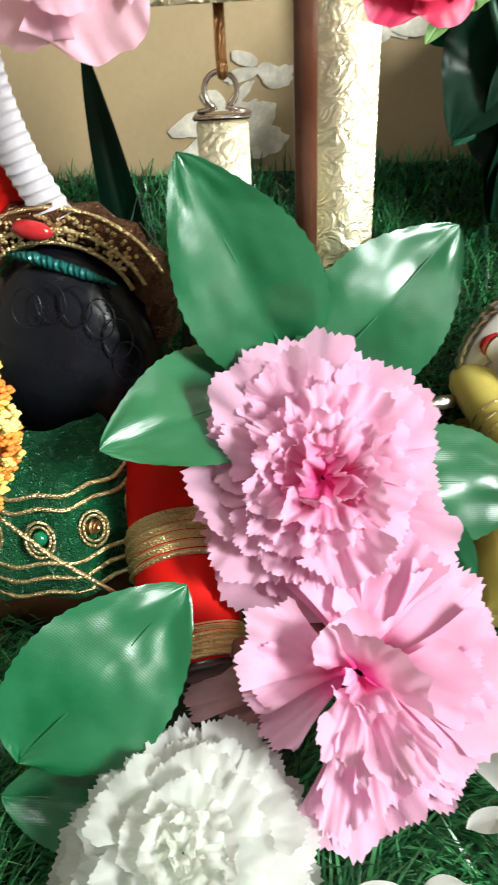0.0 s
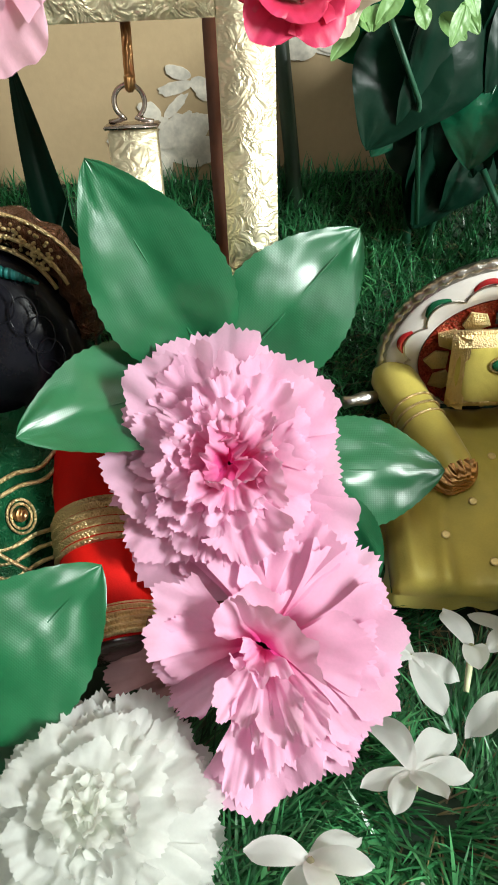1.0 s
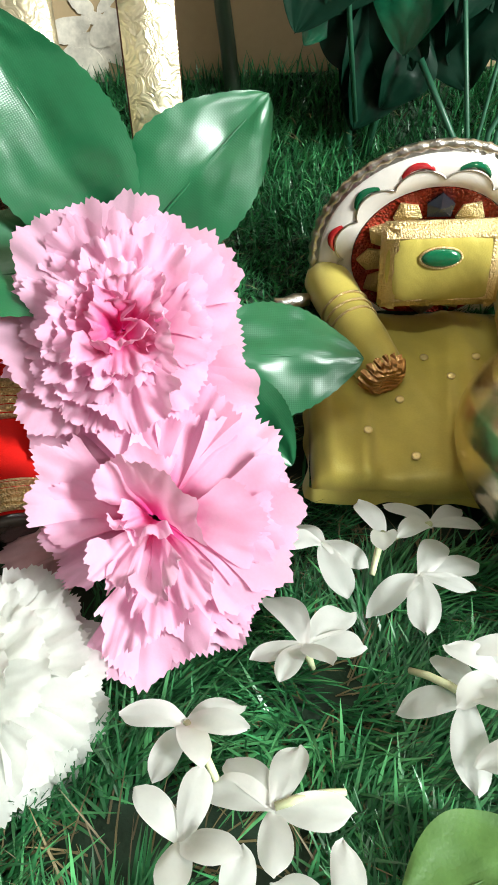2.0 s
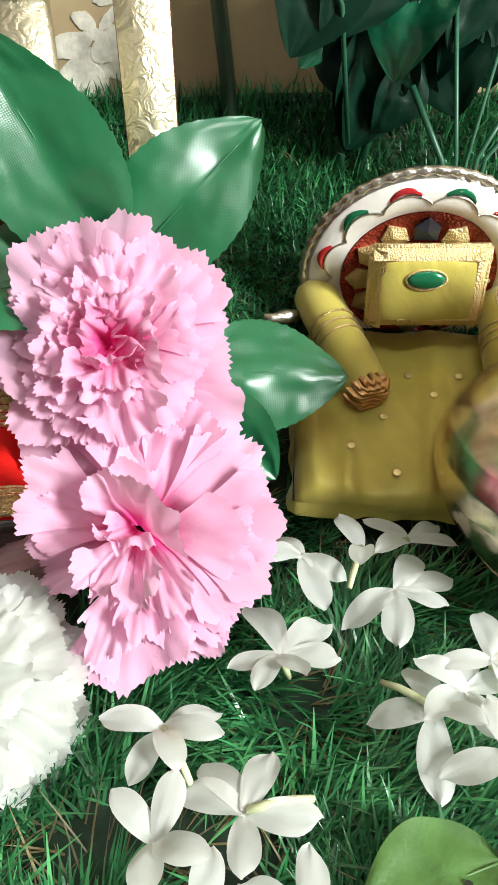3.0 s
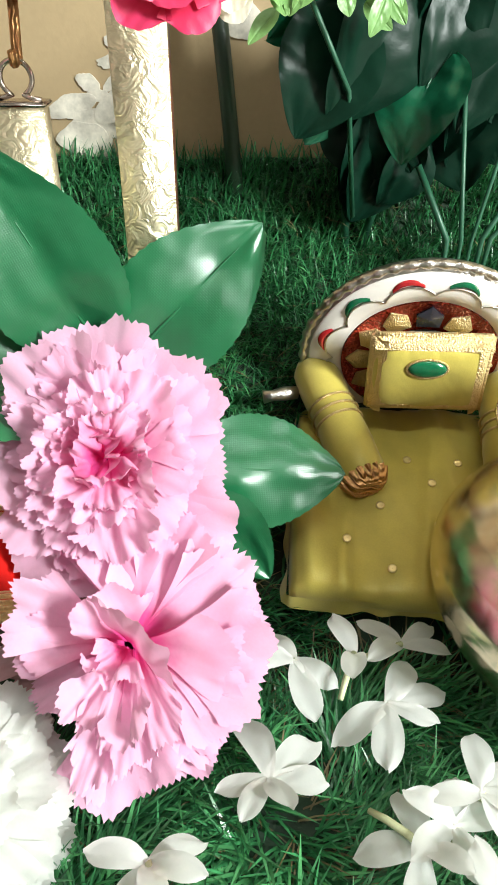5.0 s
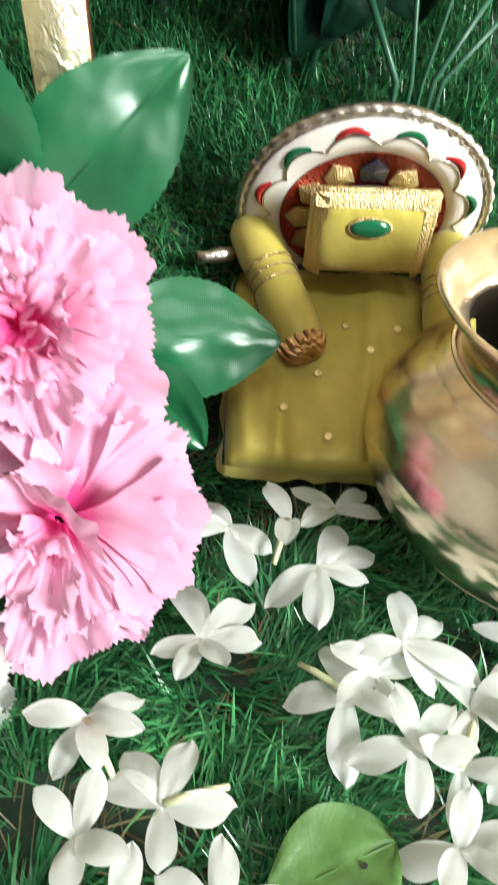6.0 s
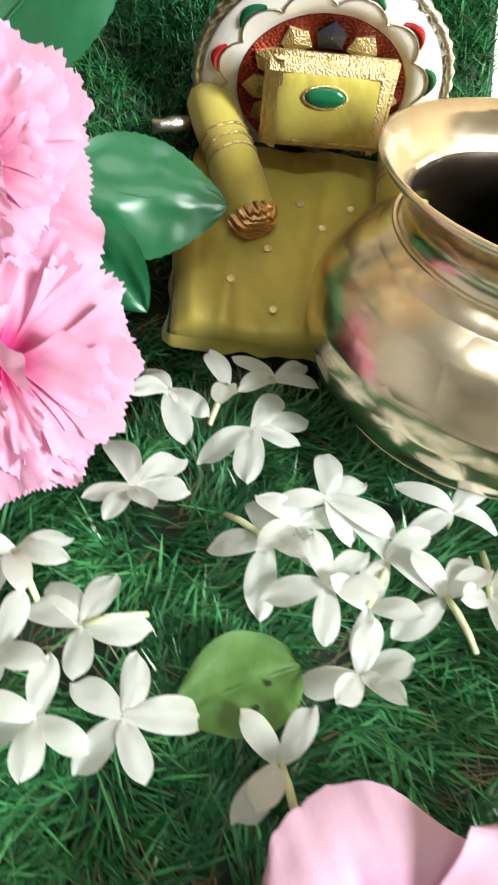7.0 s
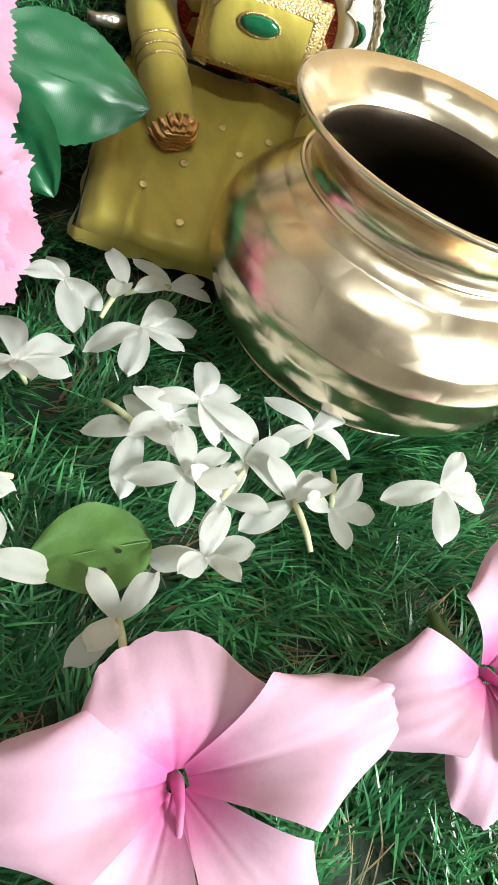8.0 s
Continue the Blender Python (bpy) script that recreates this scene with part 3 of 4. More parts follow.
st = part("stem", bm, M_STEM, c1)
st.matrix_basis = c1.matrix_basis.inverted()
add_leaf(cw, (-0.064, 0.224, 0.042), (-0.013, 0.261, 0.077), TO_EYE + Vector((0.56, 0, 0)), 0.050, M_LEAF, 6, curl=0.16, fold=0.16)
add_leaf(cw, (-0.035, 0.228, 0.014), (-0.075, 0.226, 0.022), TO_EYE, 0.030, M_LEAF, 7, curl=0.05)
# dull outer petals under the half-open carnation
for i, (turn, elev, ln) in enumerate(((166, -16, 0.060), (184, -24, 0.056))):
    part("outer_petal", carnation_petal(ln, 0.24, 0.05, 1.8, 770 + i), M_DULL, c2, "dull pink-brown outer petal",
         place=Matrix.Rotation(radians(turn), 4, "Z") @ Matrix.Rotation(radians(-elev), 4, "Y"))
# a folded outer petal on the brown calyx of the half-open carnation
bm = bmesh.new()
tube(bm, [(0.030, 0.262, 0.048), (0.014, 0.258, 0.050), (0.000, 0.255, 0.054)], [0.010, 0.007, 0.004], 10)
p = part("calyx", bm, M_CALYX, c2, "dull pink-brown calyx")
p.matrix_basis = c2.matrix_basis.inverted()


# ---- jasmine ----
def jasmine_petal(length, width, curl, twist, seed):
    bm = bmesh.new()
    rng = random.Random(seed)
    rows = []
    nu, nv = 7, 12
    bend, roll_up, skew = rng.uniform(-0.12, 0.24), rng.uniform(-0.15, 0.30), rng.uniform(-0.4, 0.7)
    for j in range(nv + 1):
        v = j / nv
        w = width * 0.5 * (0.16 + 0.90 * math.sin(math.pi * min(1, 0.05 + v * 0.72)) ** 1.1)
        if v > 0.70:
            w *= max(0.03, 1 - ((v - 0.70) / 0.30) ** 2.6) ** 0.58
        row = []
        for i in range(nu + 1):
            u = i / nu * 2 - 1
            z = 0.05 * length * math.sin(v * 3) - curl * length * v ** 2.2 + roll_up * w * u * u * (1 - 0.5 * v) + twist * u * w * (0.25 + v)
            z += 0.10 * width * noise.noise((u * 1.4 + seed, v * 2.6, seed * 1.3))
            row.append((-0.0004 + v * length * (1 - 0.10 * skew * u * v), u * w * (1 + 0.25 * skew * u) + bend * length * v * v, z))
        rows.append(row)
    grid(bm, rows)
    return bm


def jasmine(x, y, z, petals, seed, droop=0.15, tube_turn=None, label="fallen white jasmine flower lying on the grass"):
    """White flower, face up; petals: turn in degrees and reach in millimetres of each. tube_turn: where its tube shows."""
    t = thing("jasmine_flower", pose(x, y, z), label, "flower", "jasmine flowers on the grass")
    rng = random.Random(seed)
    for i, (turn, reach) in enumerate(petals):
        length = max(0.0175, reach * 0.001)
        rise = min(0.75, math.acos(min(1.0, reach * 0.001 / length)))
        part("petal", jasmine_petal(length, min(0.0104, length * rng.uniform(0.42, 0.50)), droop + rng.uniform(-0.12, 0.16), rng.uniform(-0.16, 0.22), seed + i * 3.1), M_JAS, t,
             place=Matrix.Translation((0, 0, 0.0004 * (i % 3))) @ Matrix.Rotation(radians(turn), 4, "Z") @ Matrix.Rotation(-rise + rng.uniform(-0.12, 0.10), 4, "Y"))
    bm = bmesh.new()
    if tube_turn is None:
        pts = [(0, 0, 0.0004), (0.0008, 0, -0.004), (0.002, 0.001, -0.009), (0.003, 0.002, -0.014)]
    else:
        c, d = math.cos(radians(tube_turn)), math.sin(radians(tube_turn))
        pts = [(r * c, r * d, h) for r, h in ((0.0, 0.0012), (0.006, 0.0016), (0.013, 0.0005), (0.019, -0.002))]
    tube(bm, pts, [0.0011, 0.0013, 0.0012, 0.0010], 8)
    part("tube", bm, M_JTUBE, t, "pale green tube")
    return t


CURLED = "curled white jasmine flower lying on the grass"
jasmine(0.085, 0.221, 0.021, [(-159, 17), (-128, 16), (-74, 15), (-13, 19), (38, 22), (103, 25)], 21)
jasmine(0.095, 0.267, 0.020, [(-171, 10), (-83, 23), (-33, 18), (111, 17)], 22, 0.35, label=CURLED)
jasmine(0.127, 0.248, 0.022, [(-157, 23), (-95, 24), (-27, 18), (19, 22), (58, 22)], 23)
jasmine(0.117, 0.268, 0.023, [(100, 16), (-100, 12)], 52, 0.4, 250, label=CURLED)
jasmine(0.136, 0.274, 0.021, [(-153, 13), (-25, 15), (27, 17), (148, 15)], 24, 0.3, 200)
jasmine(0.151, 0.216, 0.025, [(-173, 17), (-69, 18), (-30, 27), (35, 19), (79, 21)], 25)
jasmine(0.131, 0.201, 0.020, [(-108, 26), (-49, 12), (93, 21), (175, 21)], 26, 0.2, 140)
jasmine(0.148, 0.184, 0.025, [(-175, 21), (-99, 19), (-30, 16), (38, 17), (98, 16)], 27)
jasmine(0.161, 0.178, 0.021, [(-104, 18), (-17, 16), (65, 19), (159, 12)], 28, tube_turn=60)
jasmine(0.157, 0.158, 0.017, [(-174, 20), (-139, 12), (-42, 14), (9, 14), (83, 10)], 29)
jasmine(0.141, 0.207, 0.022, [(-150, 17), (-70, 17), (20, 18), (75, 18), (140, 17)], 40)
jasmine(0.170, 0.196, 0.020, [(-120, 17), (-40, 16), (30, 15), (110, 17)], 41, 0.3)
jasmine(0.202, 0.182, 0.020, [(-167, 11), (-83, 17), (-11, 17), (39, 14)], 30, tube_turn=80)
jasmine(0.187, 0.182, 0.021, [(-140, 22), (18, 15), (52, 17), (117, 10)], 31, 0.3, -68, label=CURLED)
jasmine(0.195, 0.213, 0.024, [(-146, 15), (-7, 17), (36, 14), (153, 12)], 32, 0.9, label=CURLED)
jasmine(0.250, 0.199, 0.021, [(-167, 26), (-99, 23), (-16, 23), (10, 21), (58, 16)], 33)
jasmine(0.131, 0.133, 0.019, [(-137, 19), (-121, 14), (42, 15), (128, 15)], 34, 0.2, -75)
jasmine(0.088, 0.145, 0.021, [(-137, 19), (-79, 17), (-5, 23), (69, 17), (152, 18)], 35)
jasmine(0.064, 0.145, 0.019, [(-165, 18), (-94, 15), (-34, 17), (85, 15), (162, 16)], 36)
jasmine(0.051, 0.164, 0.020, [(-104, 13), (-40, 12), (68, 15), (138, 15)], 37, 0.3)
jasmine(0.074, 0.171, 0.021, [(-98, 17), (-11, 20), (67, 20), (118, 20), (156, 20)], 38, tube_turn=15)
jasmine(0.050, 0.195, 0.021, [(-115, 17), (-85, 13), (-11, 13), (33, 18), (167, 15)], 39, 0.35, -60, label=CURLED)


# ---- fallen green leaf ----
def fallen_leaf():
    bm = leaf_mesh(0.0395, 0.031, 0.10, 0.14, 0.0, 1.0, 11, 16, 30)
    lf = part("fallen_leaf", bm, M_FRESH, place=pose(0.1385, 0.1605, 0.0195, -2, 3, 109.4))
    tagged(lf, "fresh green leaf with two brown spots on the grass", "leaf")
    part("midrib", midrib(0.0395, 0.0, 0.10, 0.0004), M_FRESH, lf, place=pose(0, 0, 0.0010))
    rng = random.Random(77)
    for x, y, r in ((-0.0023, 0.0114, 0.0010), (-0.0076, 0.0175, 0.0012)):
        b = bmesh.new()
        z = max(v.co.z for v in lf.data.vertices if abs(v.co.x - x) < 0.002 and abs(v.co.y - y) < 0.002) + 0.0002
        ring = [b.verts.new((x + r * rng.uniform(0.6, 1.25) * math.cos(a), y + r * rng.uniform(0.6, 1.25) * math.sin(a), z)) for a in [math.tau * i / 9 for i in range(9)]]
        b.faces.new(ring)
        part("brown_spot", b, M_HOLE, lf, "dark brown eaten spot", smooth=False)
    return lf


fallen_leaf()


# ---- hibiscus ----
def hibiscus_petal(length, width, seed, bend=0.35, lobes=0.03):
    bm = bmesh.new()
    rows = []
    nu, nv = 30, 22
    for j in range(nv + 1):
        v = j / nv
        w = width * 0.5 * (0.17 + 0.86 * min(1, v * 1.5) ** 0.95)
        row = []
        for i in range(nu + 1):
            u = i / nu * 2 - 1
            rim = lobes * (1.6 * noise.noise((u * 2.6 + seed, 0.2, seed)) + 1.1 * noise.noise((u * 8.5 + seed, 3.2, seed)))
            reach = 1 - 0.46 * abs(u) ** 2.3 * v ** 1.2 + rim * v ** 6
            side = u * w * (1 - 0.22 * max(0.0, v - 0.7) / 0.3 * abs(u) ** 3)
            z = 0.32 * length * math.sin(min(1, v * 1.3) * 1.5) - bend * length * v * v + 0.35 * w * u * u * (1 - 0.6 * v)
            z += 0.07 * width * noise.noise((u * 1.6 + seed, v * 2.2, seed)) * v + 0.022 * width * noise.noise((u * 6 + seed, v * 2, seed)) * v * v
            z -= 0.0006 * math.exp(-(u / 0.08) ** 2) * (1 - v)
            row.append((0.003 + v * length * reach, side, z))
        rows.append(row)
    grid(bm, rows)
    return bm


def hibiscus(name, place, petals, label, seed, stalk=True):
    t = thing(name, place, label, "flower", "hibiscus flowers on the grass")
    for i, (turn, length, width, lift) in enumerate(petals):
        part("petal", hibiscus_petal(length, width, seed + i * 1.7), M_HIB, t, place=Matrix.Rotation(radians(turn), 4, "Z") @ Matrix.Rotation(radians(-lift), 4, "Y"))
    bm = bmesh.new()
    tube(bm, [(0, 0, -0.012), (0, 0, 0.0), (0.0005, -0.005, 0.006), (0.001, -0.016, 0.006)], [0.0030, 0.0022, 0.0012, 0.0009], 10)
    part("column", bm, M_HIB, t, "deep pink column")
    bm = bmesh.new()
    tube(bm, [(0, 0.003, -0.010), (0, 0.007, -0.013), (0, 0.013, -0.015), (0, 0.024, -0.016)], [0.0030, 0.0046, 0.0036, 0.0018], 10)
    part("calyx", bm, M_FRESH, t, "green calyx")
    return t


hibiscus("hibiscus_flower", pose(0.151, 0.090, 0.022, 14, 0, 0), [(108, 0.036, 0.054, 15), (23, 0.061, 0.038, 15), (186, 0.056, 0.037, 15), (252, 0.052, 0.034, 5), (313, 0.060, 0.035, 3)], "pale pink hibiscus with a magenta throat on the grass", 2.0)
hibiscus("hibiscus_flower", pose(0.251, 0.126, 0.026, 8, -8, 25), [(173, 0.051, 0.036, 12), (235, 0.041, 0.032, 0), (55, 0.046, 0.040, 30), (330, 0.044, 0.036, 15), (285, 0.042, 0.034, 6)], "smaller pale pink hibiscus lying on its side", 7.0)


# ---- brass pot ----
def brass_pot():
    t = thing("brass_pot", pose(0.2215, 0.280, 0.001, -5, 2, 0) @ Matrix.Scale(1.03, 4), "polished brass water pot with a flared rim, standing on the grass", "pot")
    bm = bmesh.new()
    # turned belly: shallow bands that meet in crisp ridges
    belly = [(0.036, 0.002), (0.050, 0.009), (0.0600, 0.0155), (0.0665, 0.0225), (0.0715, 0.0310), (0.0742, 0.0400), (0.0742, 0.0490), (0.0712, 0.0575), (0.0650, 0.0660), (0.0565, 0.0735), (0.0515, 0.0785)]
    outer = [(0.030, 0.0), (0.037, 0.0)]
    for (r0, z0), (r1, z1) in zip(belly, belly[1:]):
        n = Vector((z1 - z0, r0 - r1)).normalized()
        outer += [(r0 + (r1 - r0) * a + n.x * 0.0002 * a * (1 - a) * 4, z0 + (z1 - z0) * a + n.y * 0.0002 * a * (1 - a) * 4) for a in (0, 0.06, 0.35, 0.65, 0.94)]
    neck = [(0.0515, 0.0785), (0.0500, 0.0815), (0.0495, 0.085), (0.0505, 0.089), (0.054, 0.094), (0.059, 0.0985), (0.0625, 0.1010), (0.0635, 0.1022), (0.0632, 0.1034), (0.0618, 0.1036)]
    inner = [(0.0575, 0.1000), (0.052, 0.0945), (0.0488, 0.0895), (0.0478, 0.085), (0.0485, 0.080), (0.0545, 0.0725), (0.066, 0.060), (0.070, 0.045), (0.060, 0.022), (0.040, 0.009), (0.002, 0.006)]
    vs = lathe(bm, outer + neck + inner, 96)
    # below the neck the inside's shade is painted on with the dark material
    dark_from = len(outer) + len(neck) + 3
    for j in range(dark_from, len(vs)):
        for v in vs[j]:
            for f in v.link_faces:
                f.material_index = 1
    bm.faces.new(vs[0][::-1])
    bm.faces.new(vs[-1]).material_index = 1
    part("body", bm, [M_BRASS, M_POTINSIDE], t)
    # fine turned lines near the foot
    for k in range(5):
        a = 0.15 + 0.17 * k
        r, z = 0.050 + 0.0100 * a + 0.0013, 0.009 + 0.0065 * a
        bm = bmesh.new()
        tube(bm, [(r * math.cos(q), r * math.sin(q), z) for q in [math.tau * i / 72 for i in range(73)]], 0.0004, 6, caps=False)
        part("turned_line", bm, M_BRASS, t)
    for z, r in ((0.0800, 0.0518),):
        bm = bmesh.new()
        tube(bm, [(r * math.cos(a), r * math.sin(a), z) for a in [math.tau * i / 72 for i in range(73)]], 0.0009, 8, caps=False)
        part("neck_ring", bm, M_BRASS, t)


brass_pot()


def tumbler():
    bm = bmesh.new()
    vs = lathe(bm, [(0.0005, 0.0), (0.0200, 0.0), (0.0215, 0.002), (0.0262, 0.064), (0.0258, 0.0650), (0.0250, 0.064), (0.0204, 0.006), (0.0005, 0.005)], 48)
    t = part("glass_tumbler", bm, M_GLASS, place=pose(0.322, 0.238, 0.006))
    tagged(t, "clear empty glass tumbler standing beside the brass pot", "glass")


tumbler()


# ---- enamelled throne with its cushions ----
T_POSE = pose(0.144, 0.298, 0.008, 15, 0, -4)   # x across, y back, z up from the seat's front edge


def disc_sector(bm, r0, r1, a0, a1, y, n=10, thick=0.0012):
    rows_f, rows_b = [], []
    for i in range(n + 1):
        a = a0 + (a1 - a0) * i / n
        rows_f.append([(r * math.sin(a), y, r * math.cos(a)) for r in (r0, r1)])
        rows_b.append([(r * math.sin(a), y + thick, r * math.cos(a)) for r in (r0, r1)])
    f, b = grid(bm, rows_f), grid(bm, rows_b)
    for k in (0, 1):
        for i in range(n):
            bm.faces.new((f[i][k], f[i + 1][k], b[i + 1][k], b[i][k]))


def throne():
    t = thing("enamel_throne", T_POSE, "small silver throne with a round white, red and green enamelled back", "throne")
    R = 0.064
    at = pose(0.004, 0.112, 0.047, 3, 0, 0) @ Matrix.Scale(0.85, 4)
    # round back plate
    bm = bmesh.new()
    lathe(bm, [(0.001, -0.002), (R, -0.002), (R + 0.001, 0.001), (R, 0.004), (0.001, 0.004)], 96)
    for v in bm.verts:
        v.co = (v.co.x, v.co.z, v.co.y)
    plate = part("back_plate", bm, M_SILVER, t, "round silver back plate", place=at)
    bm = bmesh.new()
    n = 200
    rows = []
    for i in range(n):
        a = math.tau * i / n
        rr = 0.0022 + 0.0006 * math.sin(i * math.tau / 4)
        rows.append([((R + rr * math.cos(b)) * math.sin(a), -0.001 + rr * math.sin(b), (R + rr * math.cos(b)) * math.cos(a)) for b in [math.tau * q / 8 for q in range(8)]])
    rows.append(rows[0])
    grid(bm, rows, True)
    part("rope_rim", bm, M_SILVER, plate, "twisted silver rope rim")
    bm = bmesh.new()
    rows = []
    for i in range(97):
        a = math.tau * i / 96
        rows.append([(r * math.sin(a), -0.0022 - h, r * math.cos(a)) for r, h in ((0.0605, 0), (0.0595, 0.0010), (0.051, 0.0022), (0.043, 0.0014), (0.0425, 0.0))])
    grid(bm, rows)
    part("enamel_band", bm, M_ENAMEL, plate, "glossy white enamel band")
    # scalloped wire and drops of red and green enamel
    bm = bmesh.new()
    pts = []
    for i in range(241):
        a = math.tau * i / 240
        s = abs(math.sin(a * 6))
        r = 0.0475 + 0.0060 * s ** 0.7
        pts.append((r * math.sin(a), -0.0046, r * math.cos(a)))
    tube(bm, pts, 0.0006, 6, caps=False)
    part("scallop_wire", bm, M_SILVER, plate, "scalloped silver wire")
    for q in range(12):
        a0 = math.tau * (q + 0.5) / 12
        bm = bmesh.new()
        rows = []
        for i in range(13):
            s = i / 12 * 2 - 1
            a = a0 + s * 0.15
            ro, ri = 0.0580 - 0.0042 * s * s, 0.0562 - 0.0046 * s * s - 0.0020 * (1 - s * s)
            rows.append([(ro * math.sin(a), -0.0040, ro * math.cos(a)), ((ro + ri) / 2 * math.sin(a), -0.0052 - 0.0006 * (1 - s * s), (ro + ri) / 2 * math.cos(a)), (ri * math.sin(a), -0.0040, ri * math.cos(a))])
        grid(bm, rows)
        part("enamel_drop", bm, M_RED if q % 2 else M_GREEN, plate, "red enamel crescent" if q % 2 else "green enamel crescent")
    bm = bmesh.new()
    disc_sector(bm, 0.024, 0.0425, 0, math.tau, -0.0040, 72, 0.002)
    part("red_band", bm, M_REDBEAD, plate, "granulated red enamel band")
    for q in range(12):
        a0 = math.tau * q / 12
        bm = bmesh.new()
        tri = [((0.026 + 0.0135 * h) * math.sin(a0 + s), (0.026 + 0.0135 * h) * math.cos(a0 + s)) for h, s in ((0.10, -0.22), (0.10, 0.22), (0.66, 0.20), (1.05, 0.0), (0.66, -0.20))]
        f = [bm.verts.new((x, -0.0052, z)) for x, z in tri]
        b = [bm.verts.new((x * 1.0, -0.0040, z)) for x, z in tri]
        mid = bm.verts.new((0.0325 * math.sin(a0), -0.0068, 0.0325 * math.cos(a0)))
        for i in range(5):
            j = (i + 1) % 5
            bm.faces.new((f[i], f[j], mid))
            bm.faces.new((f[i], b[i], b[j], f[j]))
        part("petal_boss", bm, M_DARK if q in (0,) else M_TRIM, plate, "dark stone boss" if q == 0 else "gilt petal boss", smooth=False)
    bm = bmesh.new()
    disc_sector(bm, 0.001, 0.0235, 0, math.tau, -0.0036, 48, 0.002)
    part("centre_plate", bm, M_SILVER, plate)
    # base tray and arm knobs
    bm = bmesh.new()
    beam(bm, (-0.046, 0.012, -0.008), (0.060, 0.110, 0.002), 0.003)
    part("base", bm, M_TRAY, t, "dark lacquered base")
    bm = bmesh.new()
    tube(bm, [(-0.047, 0.108, -0.004), (-0.0475, 0.015, -0.004), (-0.045, 0.0105, -0.004), (0.058, 0.0105, -0.004), (0.0615, 0.015, -0.004), (0.061, 0.108, -0.004)], 0.0014, 8)
    part("base_moulding", bm, M_SILVER, t, "beaded silver moulding")
    for x, sgn in ((-0.052, -1), (0.078, 1)):
        bm = bmesh.new()
        tube(bm, [(x, 0.100, 0.030), (x + sgn * 0.006, 0.098, 0.031), (x + sgn * 0.012, 0.096, 0.031), (x + sgn * 0.016, 0.095, 0.031)], [0.003, 0.0036, 0.0026, 0.0034], 10)
        part("arm_knob", bm, M_SILVER, t, "turned silver arm knob")
    return t


def cushion(name, place, sx, sy, sz, label, seed, power=0.35, folds=0.0, nx=64, ny=40, pleats=()):
    """A stuffed cushion lying in x and y, its top at +z."""
    bm = bmesh.new()
    rows = []
    for side in (1, -1):
        rows = []
        for j in range(ny + 1):
            row = []
            for i in range(nx + 1):
                u, v = i / nx * 2 - 1, j / ny * 2 - 1
                h = ((1 - u ** 6) * (1 - v ** 6)) ** power
                z = side * sz * 0.5 * h
                if side > 0 and folds:
                    z += folds * h * (0.6 * math.sin(9 * u + 2.0 * v + seed) * (0.5 - 0.5 * v) + 1.2 * noise.noise((u * 2.6 + seed, v * 1.0, seed)) + 0.5 * abs(noise.noise((u * 6 + v * 2 + seed, v * 2.2, seed + 3))))
                if side > 0:
                    for pu, slant, wide, high in pleats:
                        d = (u - pu - slant * (v + 1)) / wide
                        z += high * math.exp(-d * d) * h * (0.15 + 0.85 * max(0.0, min(1.0, 0.6 - v * 0.7)))
                row.append((u * sx * 0.5 * (1 - 0.03 * v * v), v * sy * 0.5 * (1 - 0.03 * u * u), z))
            rows.append(row if side > 0 else row[::-1])
        grid(bm, rows)
    bmesh.ops.remove_doubles(bm, verts=bm.verts, dist=0.00005)
    ob = part(name, bm, M_SATIN, place=place)
    return tagged(ob, label, "cushion", "cushions of the throne")


def bolster(a, b, r, label):
    a, b = Vector(a), Vector(b)
    d = b - a
    L = d.length
    m = frame_from(d, (0, 0, 1), a)
    t = thing("bolster", m, label, "cushion", "cushions of the throne")
    bm = bmesh.new()
    prof = [(0.002, -0.003), (r * 0.7, -0.002), (r * 0.98, 0.003)] + [(r * (1.02 + 0.03 * math.sin(i * 1.1)), L * (0.1 + 0.75 * i / 10)) for i in range(11)] + [(r * 0.86, L * 0.93)]
    lathe(bm, prof, 28)
    part("cover", bm, M_SATIN, t)
    for k in (0.36, 0.43, 0.50):
        bm = bmesh.new()
        tube(bm, [(r * 1.05 * math.cos(q), r * 1.05 * math.sin(q), L * k) for q in [math.tau * i / 28 for i in range(29)]], 0.0006, 6, caps=False)
        part("braid_ring", bm, M_TRIM, t, "gold braid ring")
    bm = bmesh.new()
    rows = []
    for j in range(8):
        v = j / 7
        row = []
        for i in range(64):
            q = math.tau * i / 64
            rr = r * (0.98 - 0.80 * v ** 1.3) * (1 + 0.10 * math.sin(16 * q) * (1 - 0.3 * v))
            row.append((rr * math.cos(q), rr * math.sin(q), L * (0.90 + 0.10 * math.sin(v * 2.2))))
        rows.append(row)
    vs = grid(bm, rows, True)
    bm.faces.new(vs[-1])
    part("gathered_end", bm, M_COPPER, t, "gathered copper-gold end")


def sequins(parent, spots, r=0.0019):
    """Gold sequins on a cushion's top, at world x and y."""
    inv = parent.matrix_basis.inverted()
    for x, y, z in spots:
        p = inv @ Vector((x, y, z))
        p.z = max(v.co.z for v in parent.data.vertices if (v.co.xy - p.xy).length < 0.004) + 0.0003
        bm = bmesh.new()
        lathe(bm, [(0.0001, 0.0000), (r * 0.6, 0.0002), (r, 0.0003), (r, -0.0003)], 12)
        part("sequin", bm, M_SEQUIN, parent, "gold sequin", place=Matrix.Translation(p))


